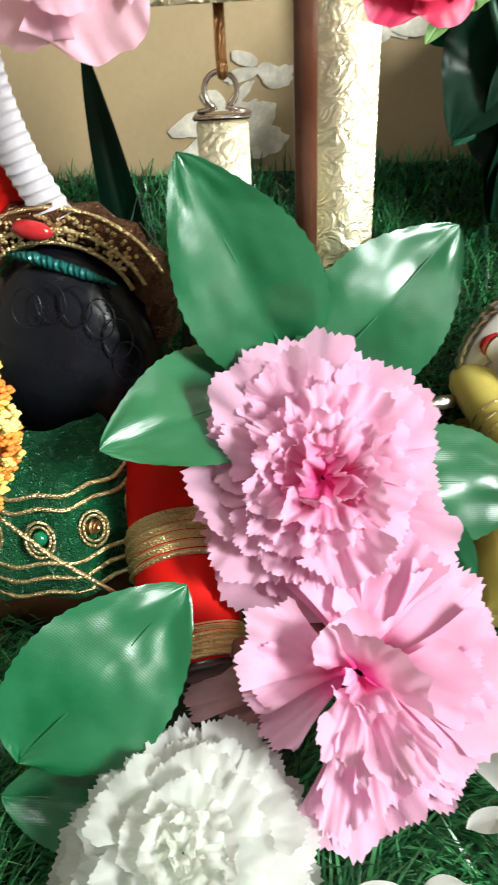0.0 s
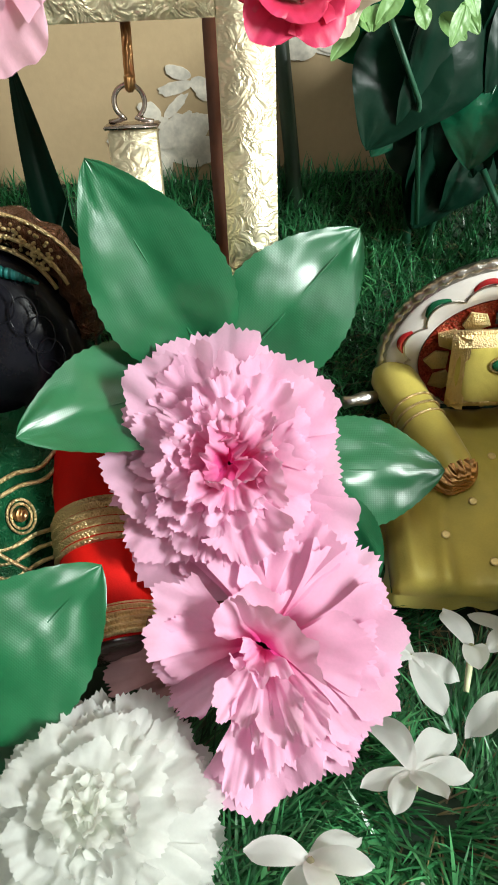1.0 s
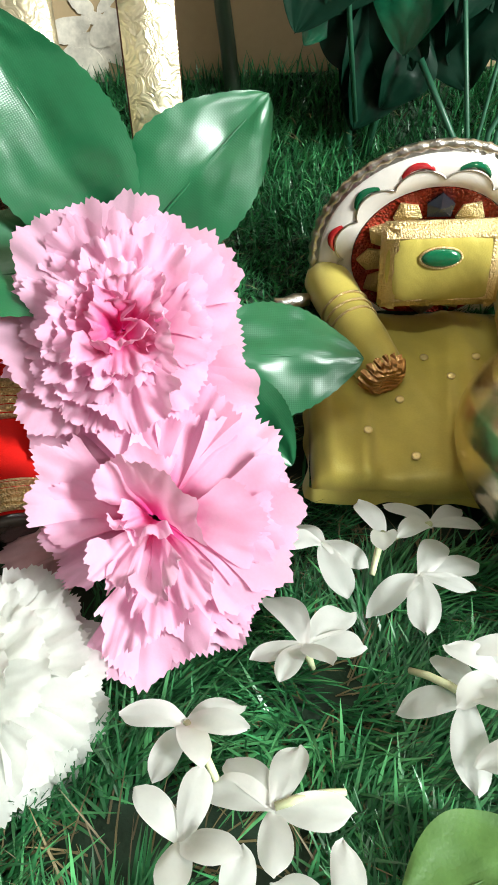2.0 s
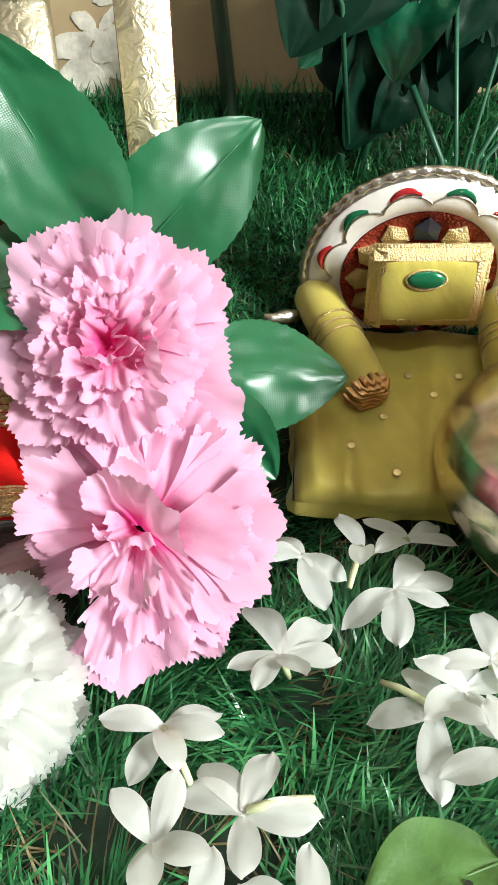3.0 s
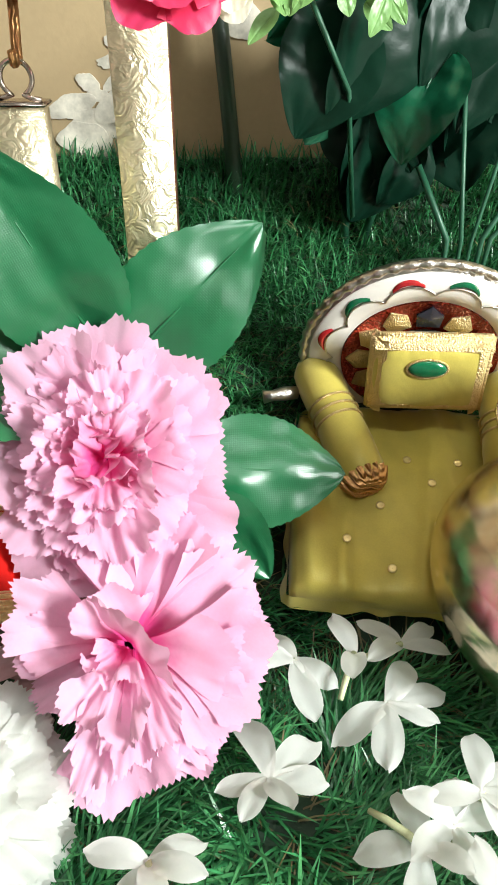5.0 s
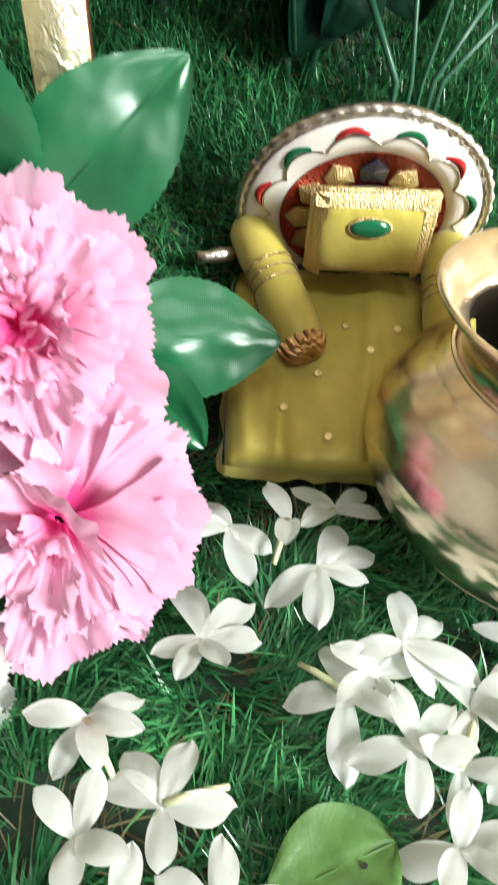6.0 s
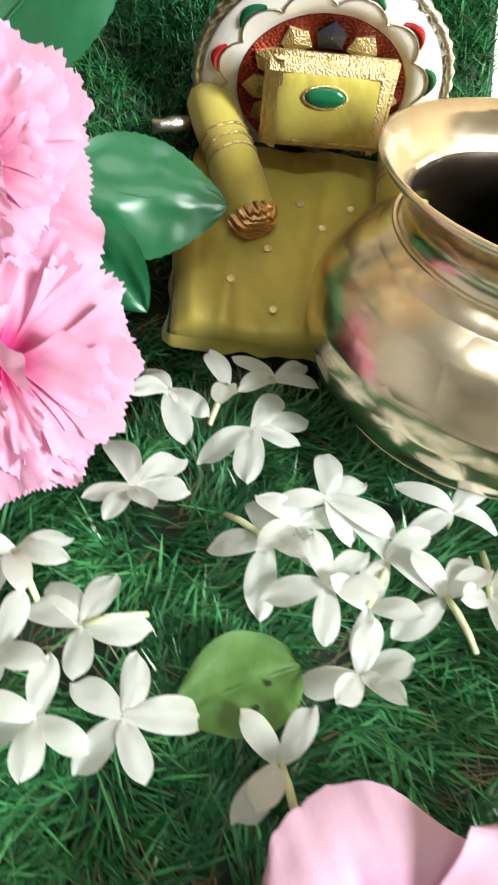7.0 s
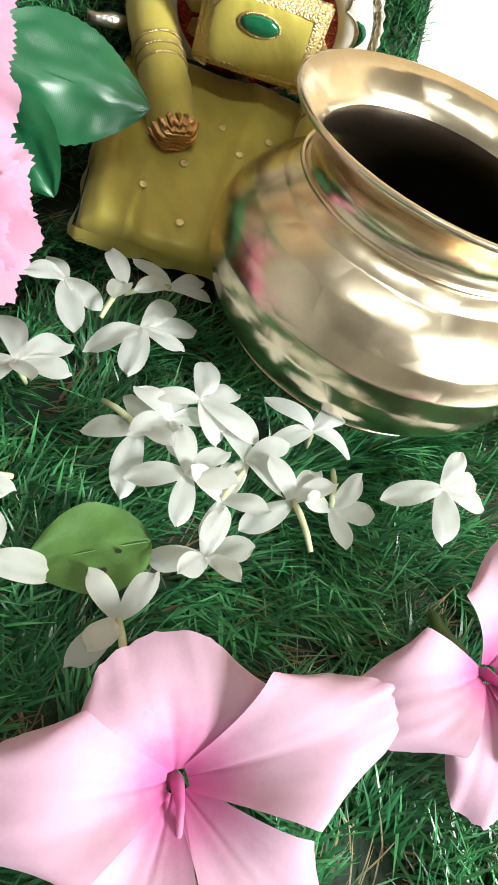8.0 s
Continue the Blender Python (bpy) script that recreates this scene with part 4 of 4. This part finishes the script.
throne()
seat = cushion("seat_cushion", T_POSE @ pose(0.006, 0.052, 0.011, 0, 0, 0), 0.116, 0.108, 0.020, "olive-gold satin seat cushion with gold sequins", 4.0, power=0.24, folds=0.0032, pleats=((-0.86, 0.02, 0.07, 0.0030), (-0.62, 0.05, 0.06, 0.0034), (-0.05, 0.10, 0.05, 0.0022), (0.35, -0.12, 0.06, 0.0020)))
sequins(seat, [(0.149, 0.360, 0.0445), (0.171, 0.356, 0.0435), (0.158, 0.346, 0.0405), (0.134, 0.335, 0.0380), (0.136, 0.306, 0.0265), (0.158, 0.325, 0.0355), (0.118, 0.318, 0.031)])
bm = bmesh.new()
rows = []
edge = [(-0.0575, 0.050 - 0.102 * i / 40) for i in range(41)] + [(-0.0575 + 0.113 * i / 50, -0.0530) for i in range(1, 51)]
for i, (x, y) in enumerate(edge):
    w = 0.0003 * math.sin(i * 0.9) + 0.0012 * noise.noise((i * 0.22, 0.5, 2.0))
    ox, oy = (-1, 0) if i <= 40 else (0, -1)
    rows.append([(x + ox * (k * 0.0012 + w * k), y + oy * (k * 0.0012 + w * k), 0.0030 - 0.0045 * k + 0.0008 * math.sin(i * 0.5)) for k in (0.0, 0.5, 1.0, 1.6)])
grid(bm, rows)
part("hem_frill", bm, M_SATIN, seat, "crumpled satin hem")
pil = cushion("back_pillow", T_POSE @ pose(0.006, 0.096, 0.053, 78, 0, 2), 0.051, 0.037, 0.016, "gold satin back pillow with braided border and green gem", 9.0, power=0.5, folds=0.0006)
bm = bmesh.new()
for sx in (-1, 1):
    tube(bm, [(sx * 0.0255, y, 0.001) for y in (-0.0185, -0.01, 0, 0.01, 0.0185)], [0.0016] * 5, 8)
    tube(bm, [(x, sx * 0.0185, 0.001) for x in (-0.0255, -0.014, 0, 0.014, 0.0255)], [0.0016] * 5, 8)
    tube(bm, [(sx * 0.0200, y, 0.0055) for y in (-0.0145, -0.008, 0, 0.008, 0.0145)], [0.0011] * 5, 8)
    tube(bm, [(x, sx * 0.0145, 0.0062) for x in (-0.0200, -0.01, 0, 0.01, 0.0200)], [0.0011] * 5, 8)
for sx in (-1, 1):
    grid(bm, [[(sx * 0.0255, y, 0.0022), (sx * 0.0225, y, 0.0062), (sx * 0.0200, y, 0.0070)] for y in (-0.0185, -0.012, -0.006, 0, 0.006, 0.012, 0.0185)])
    grid(bm, [[(x, sx * 0.0185, 0.0022), (x, sx * 0.0165, 0.0064), (x, sx * 0.0145, 0.0074)] for x in (-0.0255, -0.018, -0.009, 0, 0.009, 0.018, 0.0255)])
part("braid_border", bm, M_TRIM, pil, "gold braid border")
bm = bmesh.new()
ball(bm, (-0.002, 0.006, 0.0088), (0.0085, 0.0042, 0.0018), 20, 8)
gem = part("green_gem", bm, M_GREEN, pil, "oval green enamel gem")
bm = bmesh.new()
tube(bm, [(-0.002 + 0.0089 * math.cos(a), 0.006 + 0.0046 * math.sin(a), 0.0084) for a in [math.tau * i / 36 for i in range(37)]], 0.0006, 6, caps=False)
part("gem_setting", bm, M_TRIM, gem)
bolster((0.106, 0.402, 0.071), (0.129, 0.337, 0.046), 0.0108, "narrow olive-gold satin bolster with pleated end")
bolster((0.196, 0.392, 0.070), (0.190, 0.330, 0.046), 0.0108, "narrow olive-gold satin bolster beside the brass pot")


# ---- roses on the swing, at the top ----
def rose(name, place, material, label, rings, seed):
    t = thing(name, place, label, "flower")
    rng = random.Random(seed)
    for count, length, elev, width in rings:
        for q in range(count):
            a = math.tau * q / count + rng.uniform(-0.2, 0.2)
            part("petal", hibiscus_petal(length, width, rng.uniform(0, 9), bend=0.1, lobes=0.02), material, t, place=Matrix.Rotation(a, 4, "Z") @ Matrix.Rotation(radians(-elev), 4, "Y"))
    return t


rose("rose", frame_from((0.1, -0.9, 0.4), (1, 0, 0), (0.0535, 0.322, 0.232)), M_HOTPINK, "hot pink rose fixed to the gold post", [(6, 0.0165, 8, 0.019), (5, 0.014, 30, 0.017), (5, 0.011, 55, 0.014), (3, 0.009, 75, 0.010)], 31)
rose("rose", frame_from((0.0, -0.95, -0.1), (1, 0, 0), (-0.032, 0.314, 0.247)), M_PALEPINK, "pale pink rose hanging on the swing", [(5, 0.029, 4, 0.036), (5, 0.022, 30, 0.028), (4, 0.015, 60, 0.020)], 33)
rose("rose", frame_from((0.1, -0.6, -0.4), (1, 0, 0), (0.068, 0.345, 0.236)), M_CREAM, "cream rosebud beside the pink rose", [(4, 0.012, 50, 0.014), (4, 0.014, 30, 0.014)], 35)


# ---- foliage behind ----
def foliage():
    t = thing("leafy_plant", pose(0.125, 0.462, 0.12), "dark glossy-leaved plant standing before the wall", "plant")
    rng = random.Random(5)
    spots = [((0.100, 0.425, 0.215), (0.080, 0.405, 0.168), 0.036), ((0.125, 0.43, 0.23), (0.100, 0.405, 0.172), 0.040), ((0.14, 0.43, 0.20), (0.12, 0.41, 0.160), 0.034),
             ((0.16, 0.44, 0.225), (0.135, 0.415, 0.185), 0.036), ((0.175, 0.45, 0.22), (0.155, 0.42, 0.170), 0.032), ((0.11, 0.44, 0.235), (0.073, 0.41, 0.200), 0.038),
             ((0.13, 0.45, 0.24), (0.15, 0.42, 0.20), 0.032), ((0.12, 0.45, 0.19), (0.13, 0.43, 0.148), 0.030),
             ((0.10, 0.45, 0.19), (0.088, 0.43, 0.160), 0.028), ((0.155, 0.46, 0.19), (0.16, 0.44, 0.15), 0.028),
             ((0.125, 0.445, 0.175), (0.108, 0.432, 0.135), 0.034), ((0.15, 0.45, 0.185), (0.142, 0.438, 0.14), 0.036), ((0.10, 0.44, 0.18), (0.118, 0.432, 0.142), 0.03), ((0.14, 0.44, 0.16), (0.125, 0.435, 0.128), 0.028)]
    for i, (b, tp, w) in enumerate(spots):
        shift = Vector((0.016, 0.012, 0.006))
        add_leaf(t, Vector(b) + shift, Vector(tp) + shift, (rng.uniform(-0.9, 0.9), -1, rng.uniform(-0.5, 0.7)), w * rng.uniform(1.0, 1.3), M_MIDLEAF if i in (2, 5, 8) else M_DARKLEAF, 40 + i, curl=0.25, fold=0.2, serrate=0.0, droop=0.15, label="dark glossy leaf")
    # extra near-black leaves are put in as the plant's dark shadowed mass
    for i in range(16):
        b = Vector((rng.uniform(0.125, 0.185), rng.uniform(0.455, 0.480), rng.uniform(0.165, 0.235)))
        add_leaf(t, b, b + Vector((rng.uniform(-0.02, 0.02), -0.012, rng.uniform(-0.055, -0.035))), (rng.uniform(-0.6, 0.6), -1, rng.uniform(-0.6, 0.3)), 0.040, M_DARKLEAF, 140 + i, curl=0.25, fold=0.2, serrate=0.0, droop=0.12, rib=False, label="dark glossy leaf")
    for i, pts in enumerate([[(0.125, 0.465, 0.10), (0.12, 0.46, 0.17), (0.11, 0.445, 0.23)], [(0.13, 0.465, 0.10), (0.15, 0.46, 0.18), (0.17, 0.45, 0.24)]]):
        bm = bmesh.new()
        tube(bm, pts, 0.0022, 8)
        part("stem", bm, M_STEM, t, place=t.matrix_basis.inverted())
    s = thing("stem_bunch", pose(0.175, 0.432, 0.10), "bunch of bare green plastic stems behind the throne", "plant")
    for pts, r in ([[(0.170, 0.432, 0.085), (0.169, 0.432, 0.125), (0.152, 0.440, 0.157)], 0.0016], [[(0.176, 0.432, 0.085), (0.176, 0.432, 0.125), (0.166, 0.45, 0.215)], 0.0012],
                   [[(0.180, 0.432, 0.085), (0.181, 0.432, 0.124), (0.190, 0.440, 0.170), (0.197, 0.445, 0.205)], 0.0010], [[(0.184, 0.432, 0.085), (0.186, 0.432, 0.126), (0.205, 0.438, 0.160)], 0.0014], [[(0.187, 0.432, 0.085), (0.190, 0.432, 0.126), (0.215, 0.438, 0.155)], 0.0013]):
        bm = bmesh.new()
        tube(bm, pts, r, 8)
        part("stem", bm, M_STEM, s, place=s.matrix_basis.inverted())
    add_leaf(s, (0.153, 0.440, 0.155), (0.140, 0.440, 0.190), (-0.5, -0.8, 0.2), 0.013, M_DARKLEAF, 61, fold=0.3, rib=False)
    g = thing("leaf_sprig", pose(0.095, 0.425, 0.21), "sprig of small pale green leaves beside the rose", "plant")
    for i in range(14):
        b = Vector((0.082 + 0.045 * rng.random(), 0.395 + 0.02 * rng.random(), 0.214 + 0.028 * rng.random()))
        add_leaf(g, b, b + Vector((rng.uniform(-0.012, 0.012), rng.uniform(-0.008, 0.0), rng.uniform(-0.014, -0.005))), (rng.uniform(-0.5, 0.5), -1, 0.5), 0.007, M_LIME, 70 + i, serrate=0.0, rib=False, label="small pale green leaf")
    bm = bmesh.new()
    tube(bm, [(0.125, 0.45, 0.13), (0.115, 0.425, 0.19), (0.095, 0.405, 0.225)], 0.0012, 6)
    part("stem", bm, M_STEM, g, place=g.matrix_basis.inverted())
    # spiky tuft and a dark blade behind the statuette
    k = thing("grass_tuft", pose(-0.045, 0.405, 0.075), "tuft of tall thin grass blades with one broad dark blade", "plant")
    add_leaf(k, (-0.040, 0.405, 0.080), (-0.052, 0.398, 0.215), (0.1, -1, 0.2), 0.016, M_DARKLEAF, 90, fold=0.2, serrate=0, rib=False, label="broad dark blade")
    for i in range(26):
        x = -0.062 + 0.055 * rng.random()
        bm = bmesh.new()
        h = rng.uniform(0.035, 0.085)
        tube(bm, [(x, 0.402, 0.085), (x + rng.uniform(-0.006, 0.006), 0.400, 0.085 + h * 0.6), (x + rng.uniform(-0.016, 0.012), 0.398, 0.085 + h)], [0.0009, 0.0007, 0.0002], 5)
        part("blade", bm, M_STEM if i % 3 else M_THATCH, k, place=k.matrix_basis.inverted())
    w = thing("stalk", pose(0.064, 0.486, 0.10), "dark green upright stalk before the wall", "plant")
    bm = bmesh.new()
    tube(bm, [(0.067, 0.486, 0.10), (0.063, 0.486, 0.16), (0.055, 0.484, 0.24)], [0.0045, 0.0042, 0.004], 10)
    part("stem", bm, M_DARKSTEM, w, place=w.matrix_basis.inverted())


foliage()


# ---- white petal-shaped patches on the wall ----
def wall_patches():
    """White patches: a few long petals each, lying flat on the plaster."""
    rng = random.Random(9)
    for x, z, size, count in ((0.011, 0.192, 0.017, 5), (-0.004, 0.177, 0.015, 5), (-0.006, 0.164, 0.030, 9), (0.079, 0.205, 0.020, 5)):
        bm = bmesh.new()
        for q0 in range(count):
            a = rng.uniform(-0.5, 0.9) + (math.pi if q0 % 2 else 0)
            ln, wd = size * rng.uniform(0.7, 1.15), size * rng.uniform(0.34, 0.58)
            cx, cz = x + rng.uniform(-0.25, 0.25) * size, z + rng.uniform(-0.32, 0.32) * size
            ring = []
            for i in range(28):
                q = math.tau * i / 28
                k = 1 + 0.22 * noise.noise((2 * math.cos(q) + q0, 2 * math.sin(q), x * 90))
                u, v = ln * (0.5 + 0.5 * math.cos(q)) * k, wd * 0.5 * math.sin(q) * k
                ring.append((cx + u * math.cos(a) - v * math.sin(a), cz + u * math.sin(a) + v * math.cos(a)))
            y = 0.5045 - 0.00012 * q0
            f = [bm.verts.new((p, y, h)) for p, h in ring]
            b = [bm.verts.new((p, 0.5050, h)) for p, h in ring]
            bm.faces.new(f)
            for i in range(28):
                k = (i + 1) % 28
                bm.faces.new((f[k], f[i], b[i], b[k]))
        tagged(part("petal_patch", bm, M_WALLPATCH, smooth=False), "white petal-shaped patches on the beige wall", "wall decoration", kind="structure")


wall_patches()


# ---- the dressed statuette ----
def statuette():
    bm = bmesh.new()
    ball(bm, (0.002, 0.002, 0.033), (0.035, 0.027, 0.047), 48, 32)
    s = part("statuette", bm, M_BLACK, place=pose(-0.063, 0.350, 0.078))
    tagged(s, "glossy black rounded statuette, dressed and garlanded", "statuette")
    # carved gilt surround
    h = thing("gilt_headdress", pose(-0.063, 0.356, 0.132), "brown and gilt carved headdress with red stone and teal feathers", "headdress")
    bm = bmesh.new()
    rows = []
    for i in range(41):
        a = radians(-62 + 205 * i / 40)
        rows.append([((r + 0.0014 * math.sin(i * 1.57)) * math.cos(a) * 1.0, y, (r + 0.0014 * math.sin(i * 1.57)) * 0.92 * math.sin(a)) for r, y in ((0.029, -0.004), (0.031, -0.010), (0.036, -0.012), (0.041, -0.006), (0.043, 0.002), (0.036, 0.006), (0.029, 0.002))])
    grid(bm, rows, True)
    part("carved_band", bm, M_BRONZE, h)
    bm = bmesh.new()
    for r in (0.0305, 0.0355, 0.0415):
        tube(bm, [(r * math.cos(a), -0.0115 if r < 0.04 else -0.006, r * 0.92 * math.sin(a)) for a in [radians(20 + 125 * i / 50) for i in range(51)]], 0.0009, 6)
    for i in range(220):
        a = radians(35 + 110 * random.random())
        r = 0.031 + 0.010 * random.random()
        ball(bm, (r * math.cos(a), -0.0118, r * 0.92 * math.sin(a)), 0.0008, 6, 4)
    part("granulation", bm, M_TRIM, h, "gold wire and granules")
    bm = bmesh.new()
    ball(bm, (-0.002, -0.014, 0.033), (0.0072, 0.003, 0.0034), 16, 8, rot=Euler((0, radians(12), 0)).to_matrix())
    part("red_stone", bm, M_RED, h, "oval red stone")
    for i in range(5):
        bm = bmesh.new()
        x0, z0 = -0.012 + 0.004 * i, 0.026 - 0.0016 * i
        tube(bm, [(x0, -0.016, z0), (x0 + 0.010, -0.018, z0 - 0.001), (x0 + 0.020, -0.0165, z0 - 0.006)], [0.0008, 0.0022, 0.0006], 8)
        part("feather", bm, M_TEAL, h, "teal foil feather")
    for i in range(7):
        a = radians(-20 + 22 * i)
        c = Vector((0.023 * math.cos(a) + 0.003, -0.0265, -0.012 + 0.024 * math.sin(a)))
        bm = bmesh.new()
        tube(bm, [c + Vector((0.0052 * math.cos(q), 0.002 * math.sin(q), 0.0066 * math.sin(q))) for q in [math.tau * k / 16 for k in range(17)]], 0.0003, 6, caps=False)
        part("wire_loop", bm, M_BLACK, h, "thin dark wire loop")
    # green dress with gold embroidered hem
    d = thing("embroidered_dress", pose(-0.075, 0.336, 0.020), "emerald silk dress with gold embroidered rings on its hem", "dress")
    bm = bmesh.new()
    rows = []
    for j in range(13):
        v = j / 12
        rows.append([((0.026 + 0.020 * v) * (1 + 0.05 * math.sin(q * 9)) * math.cos(q), (0.022 + 0.024 * v) * (1 + 0.05 * math.sin(q * 9)) * math.sin(q), 0.082 - 0.060 * v ** 1.2) for q in [math.tau * i / 54 for i in range(54)]])
    grid(bm, rows, True)
    part("skirt", bm, M_GREENSILK, d, "emerald patterned silk")

    def at_hem(q, v, out=0.0012):
        return Vector(((0.026 + 0.020 * v + out) * math.cos(q), (0.022 + 0.024 * v + out) * math.sin(q), 0.082 - 0.060 * v ** 1.2))

    for v in (0.42, 0.50, 0.80, 0.88, 0.96):
        bm = bmesh.new()
        tube(bm, [at_hem(math.tau * i / 60, v + 0.015 * math.sin(i * 1.2)) for i in range(61)], 0.0010, 6, caps=False)
        part("gold_cord", bm, M_TRIM, d, "couched gold cord")
    for i in range(13):
        q0 = radians(-170 + 28 * i)
        bm = bmesh.new()
        for k in (0.0052, 0.0038):
            tube(bm, [at_hem(q0 + k / 0.040 * math.cos(a), 0.65 + k / 0.052 * math.sin(a), 0.0020) for a in [math.tau * s / 18 for s in range(19)]], 0.0006, 6, caps=False)
        part("gold_ring", bm, M_TRIM, d, "embroidered gold ring")
        bm = bmesh.new()
        ball(bm, at_hem(q0, 0.65, 0.0010), 0.0030, 10, 6)
        part("ring_stone", bm, M_GREEN if i % 2 else M_COPPER, d)
    # marigold garland
    g = thing("marigold_garland", pose(-0.063, 0.268, 0.127), "orange and yellow marigold garland over the dress", "garland")
    rng = random.Random(14)
    for i in range(9):
        bm = bmesh.new()
        c = Vector((0.008 * math.sin(i * 0.5) - 0.003, 0.004 * math.cos(i), 0.030 - 0.0062 * i))
        for k in range(80):
            v = Vector((rng.gauss(0, 1), rng.gauss(0, 1), rng.gauss(0, 1))).normalized()
            ball(bm, c + v * rng.uniform(0.0040, 0.0056), (0.0013, 0.0013, 0.0008), 5, 4)
        part("marigold_head", bm, M_YELLOW if i % 2 else M_MARI, g)
    # white pleated lace and red cloth
    bm = bmesh.new()
    rows = []
    for i in range(45):
        a = i / 44
        x, z = -0.0725 + 0.0135 * a - 0.003 * math.sin(math.pi * a), 0.216 - 0.050 * a
        b = 0.0034 * math.sin(i * 2.1)
        rows.append([(x - 0.0065, 0.352 + b * 0.3, z - 0.002), (x - 0.003, 0.350 + b, z - 0.001), (x + 0.003, 0.350 + b, z + 0.001), (x + 0.0065, 0.352 + b * 0.3, z + 0.002)])
    grid(bm, rows)
    tagged(part("lace_ribbon", bm, M_LACE), "white pleated lace ribbon above the headdress", "ribbon")
    bm = bmesh.new()
    rows = [[(-0.125 + (0.049 + 0.0125 * j / 10) * i / 8, 0.357 + 0.002 * math.sin(i * 1.4 + j * 0.4), 0.222 - 0.060 * j / 10) for i in range(9)] for j in range(11)]
    grid(bm, rows)
    tagged(part("red_cloth", bm, M_SCARLET), "scarlet cloth edged by white lace", "cloth")
    # red bolster in gold bands
    c = thing("red_bolster", frame_from(Vector((-0.031, 0.333, 0.073)) - Vector((-0.013, 0.262, 0.034)), (1, 0, 0), (-0.013, 0.262, 0.034)), "scarlet satin bolster with gold braid bands", "cushion")
    bm = bmesh.new()
    lathe(bm, [(0.0150, 0.001), (0.0165, 0.0025), (0.0175, 0.010), (0.0178, 0.030), (0.0172, 0.055), (0.0165, 0.092), (0.012, 0.100), (0.002, 0.102)], 40)
    part("cover", bm, M_SCARLET, c)
    bm = bmesh.new()
    lathe(bm, [(0.0005, -0.003), (0.008, -0.0025), (0.0145, -0.001), (0.0158, 0.0005), (0.0150, 0.0022)], 40)
    part("end_cap", bm, M_TRAY, c, "dark flat end cap")
    for lo, hi in ((0.002, 0.013), (0.037, 0.055)):
        bm = bmesh.new()
        prof = [(0.0165, lo)] + [(0.0184 + 0.0012 * math.sin(k * 1.57), lo + (hi - lo) * k / 20) for k in range(21)] + [(0.0160, hi)]
        lathe(bm, prof, 44)
        part("gold_band", bm, M_TRIM, c, "gold braid band")
    bm = bmesh.new()
    beam(bm, (-0.112, 0.312, 0.0), (-0.012, 0.372, 0.036), 0.003)
    tagged(part("wooden_seat", bm, M_WOOD), "dark red-brown wooden seat under the statuette", "seat")
    bm = bmesh.new()
    tube(bm, [(-0.072, 0.262, 0.115), (-0.052, 0.260, 0.092), (-0.033, 0.262, 0.071)], 0.0007, 6)
    tagged(part("gold_strand", bm, M_TRIM), "thin gold thread hanging over the dress", "thread")


statuette()
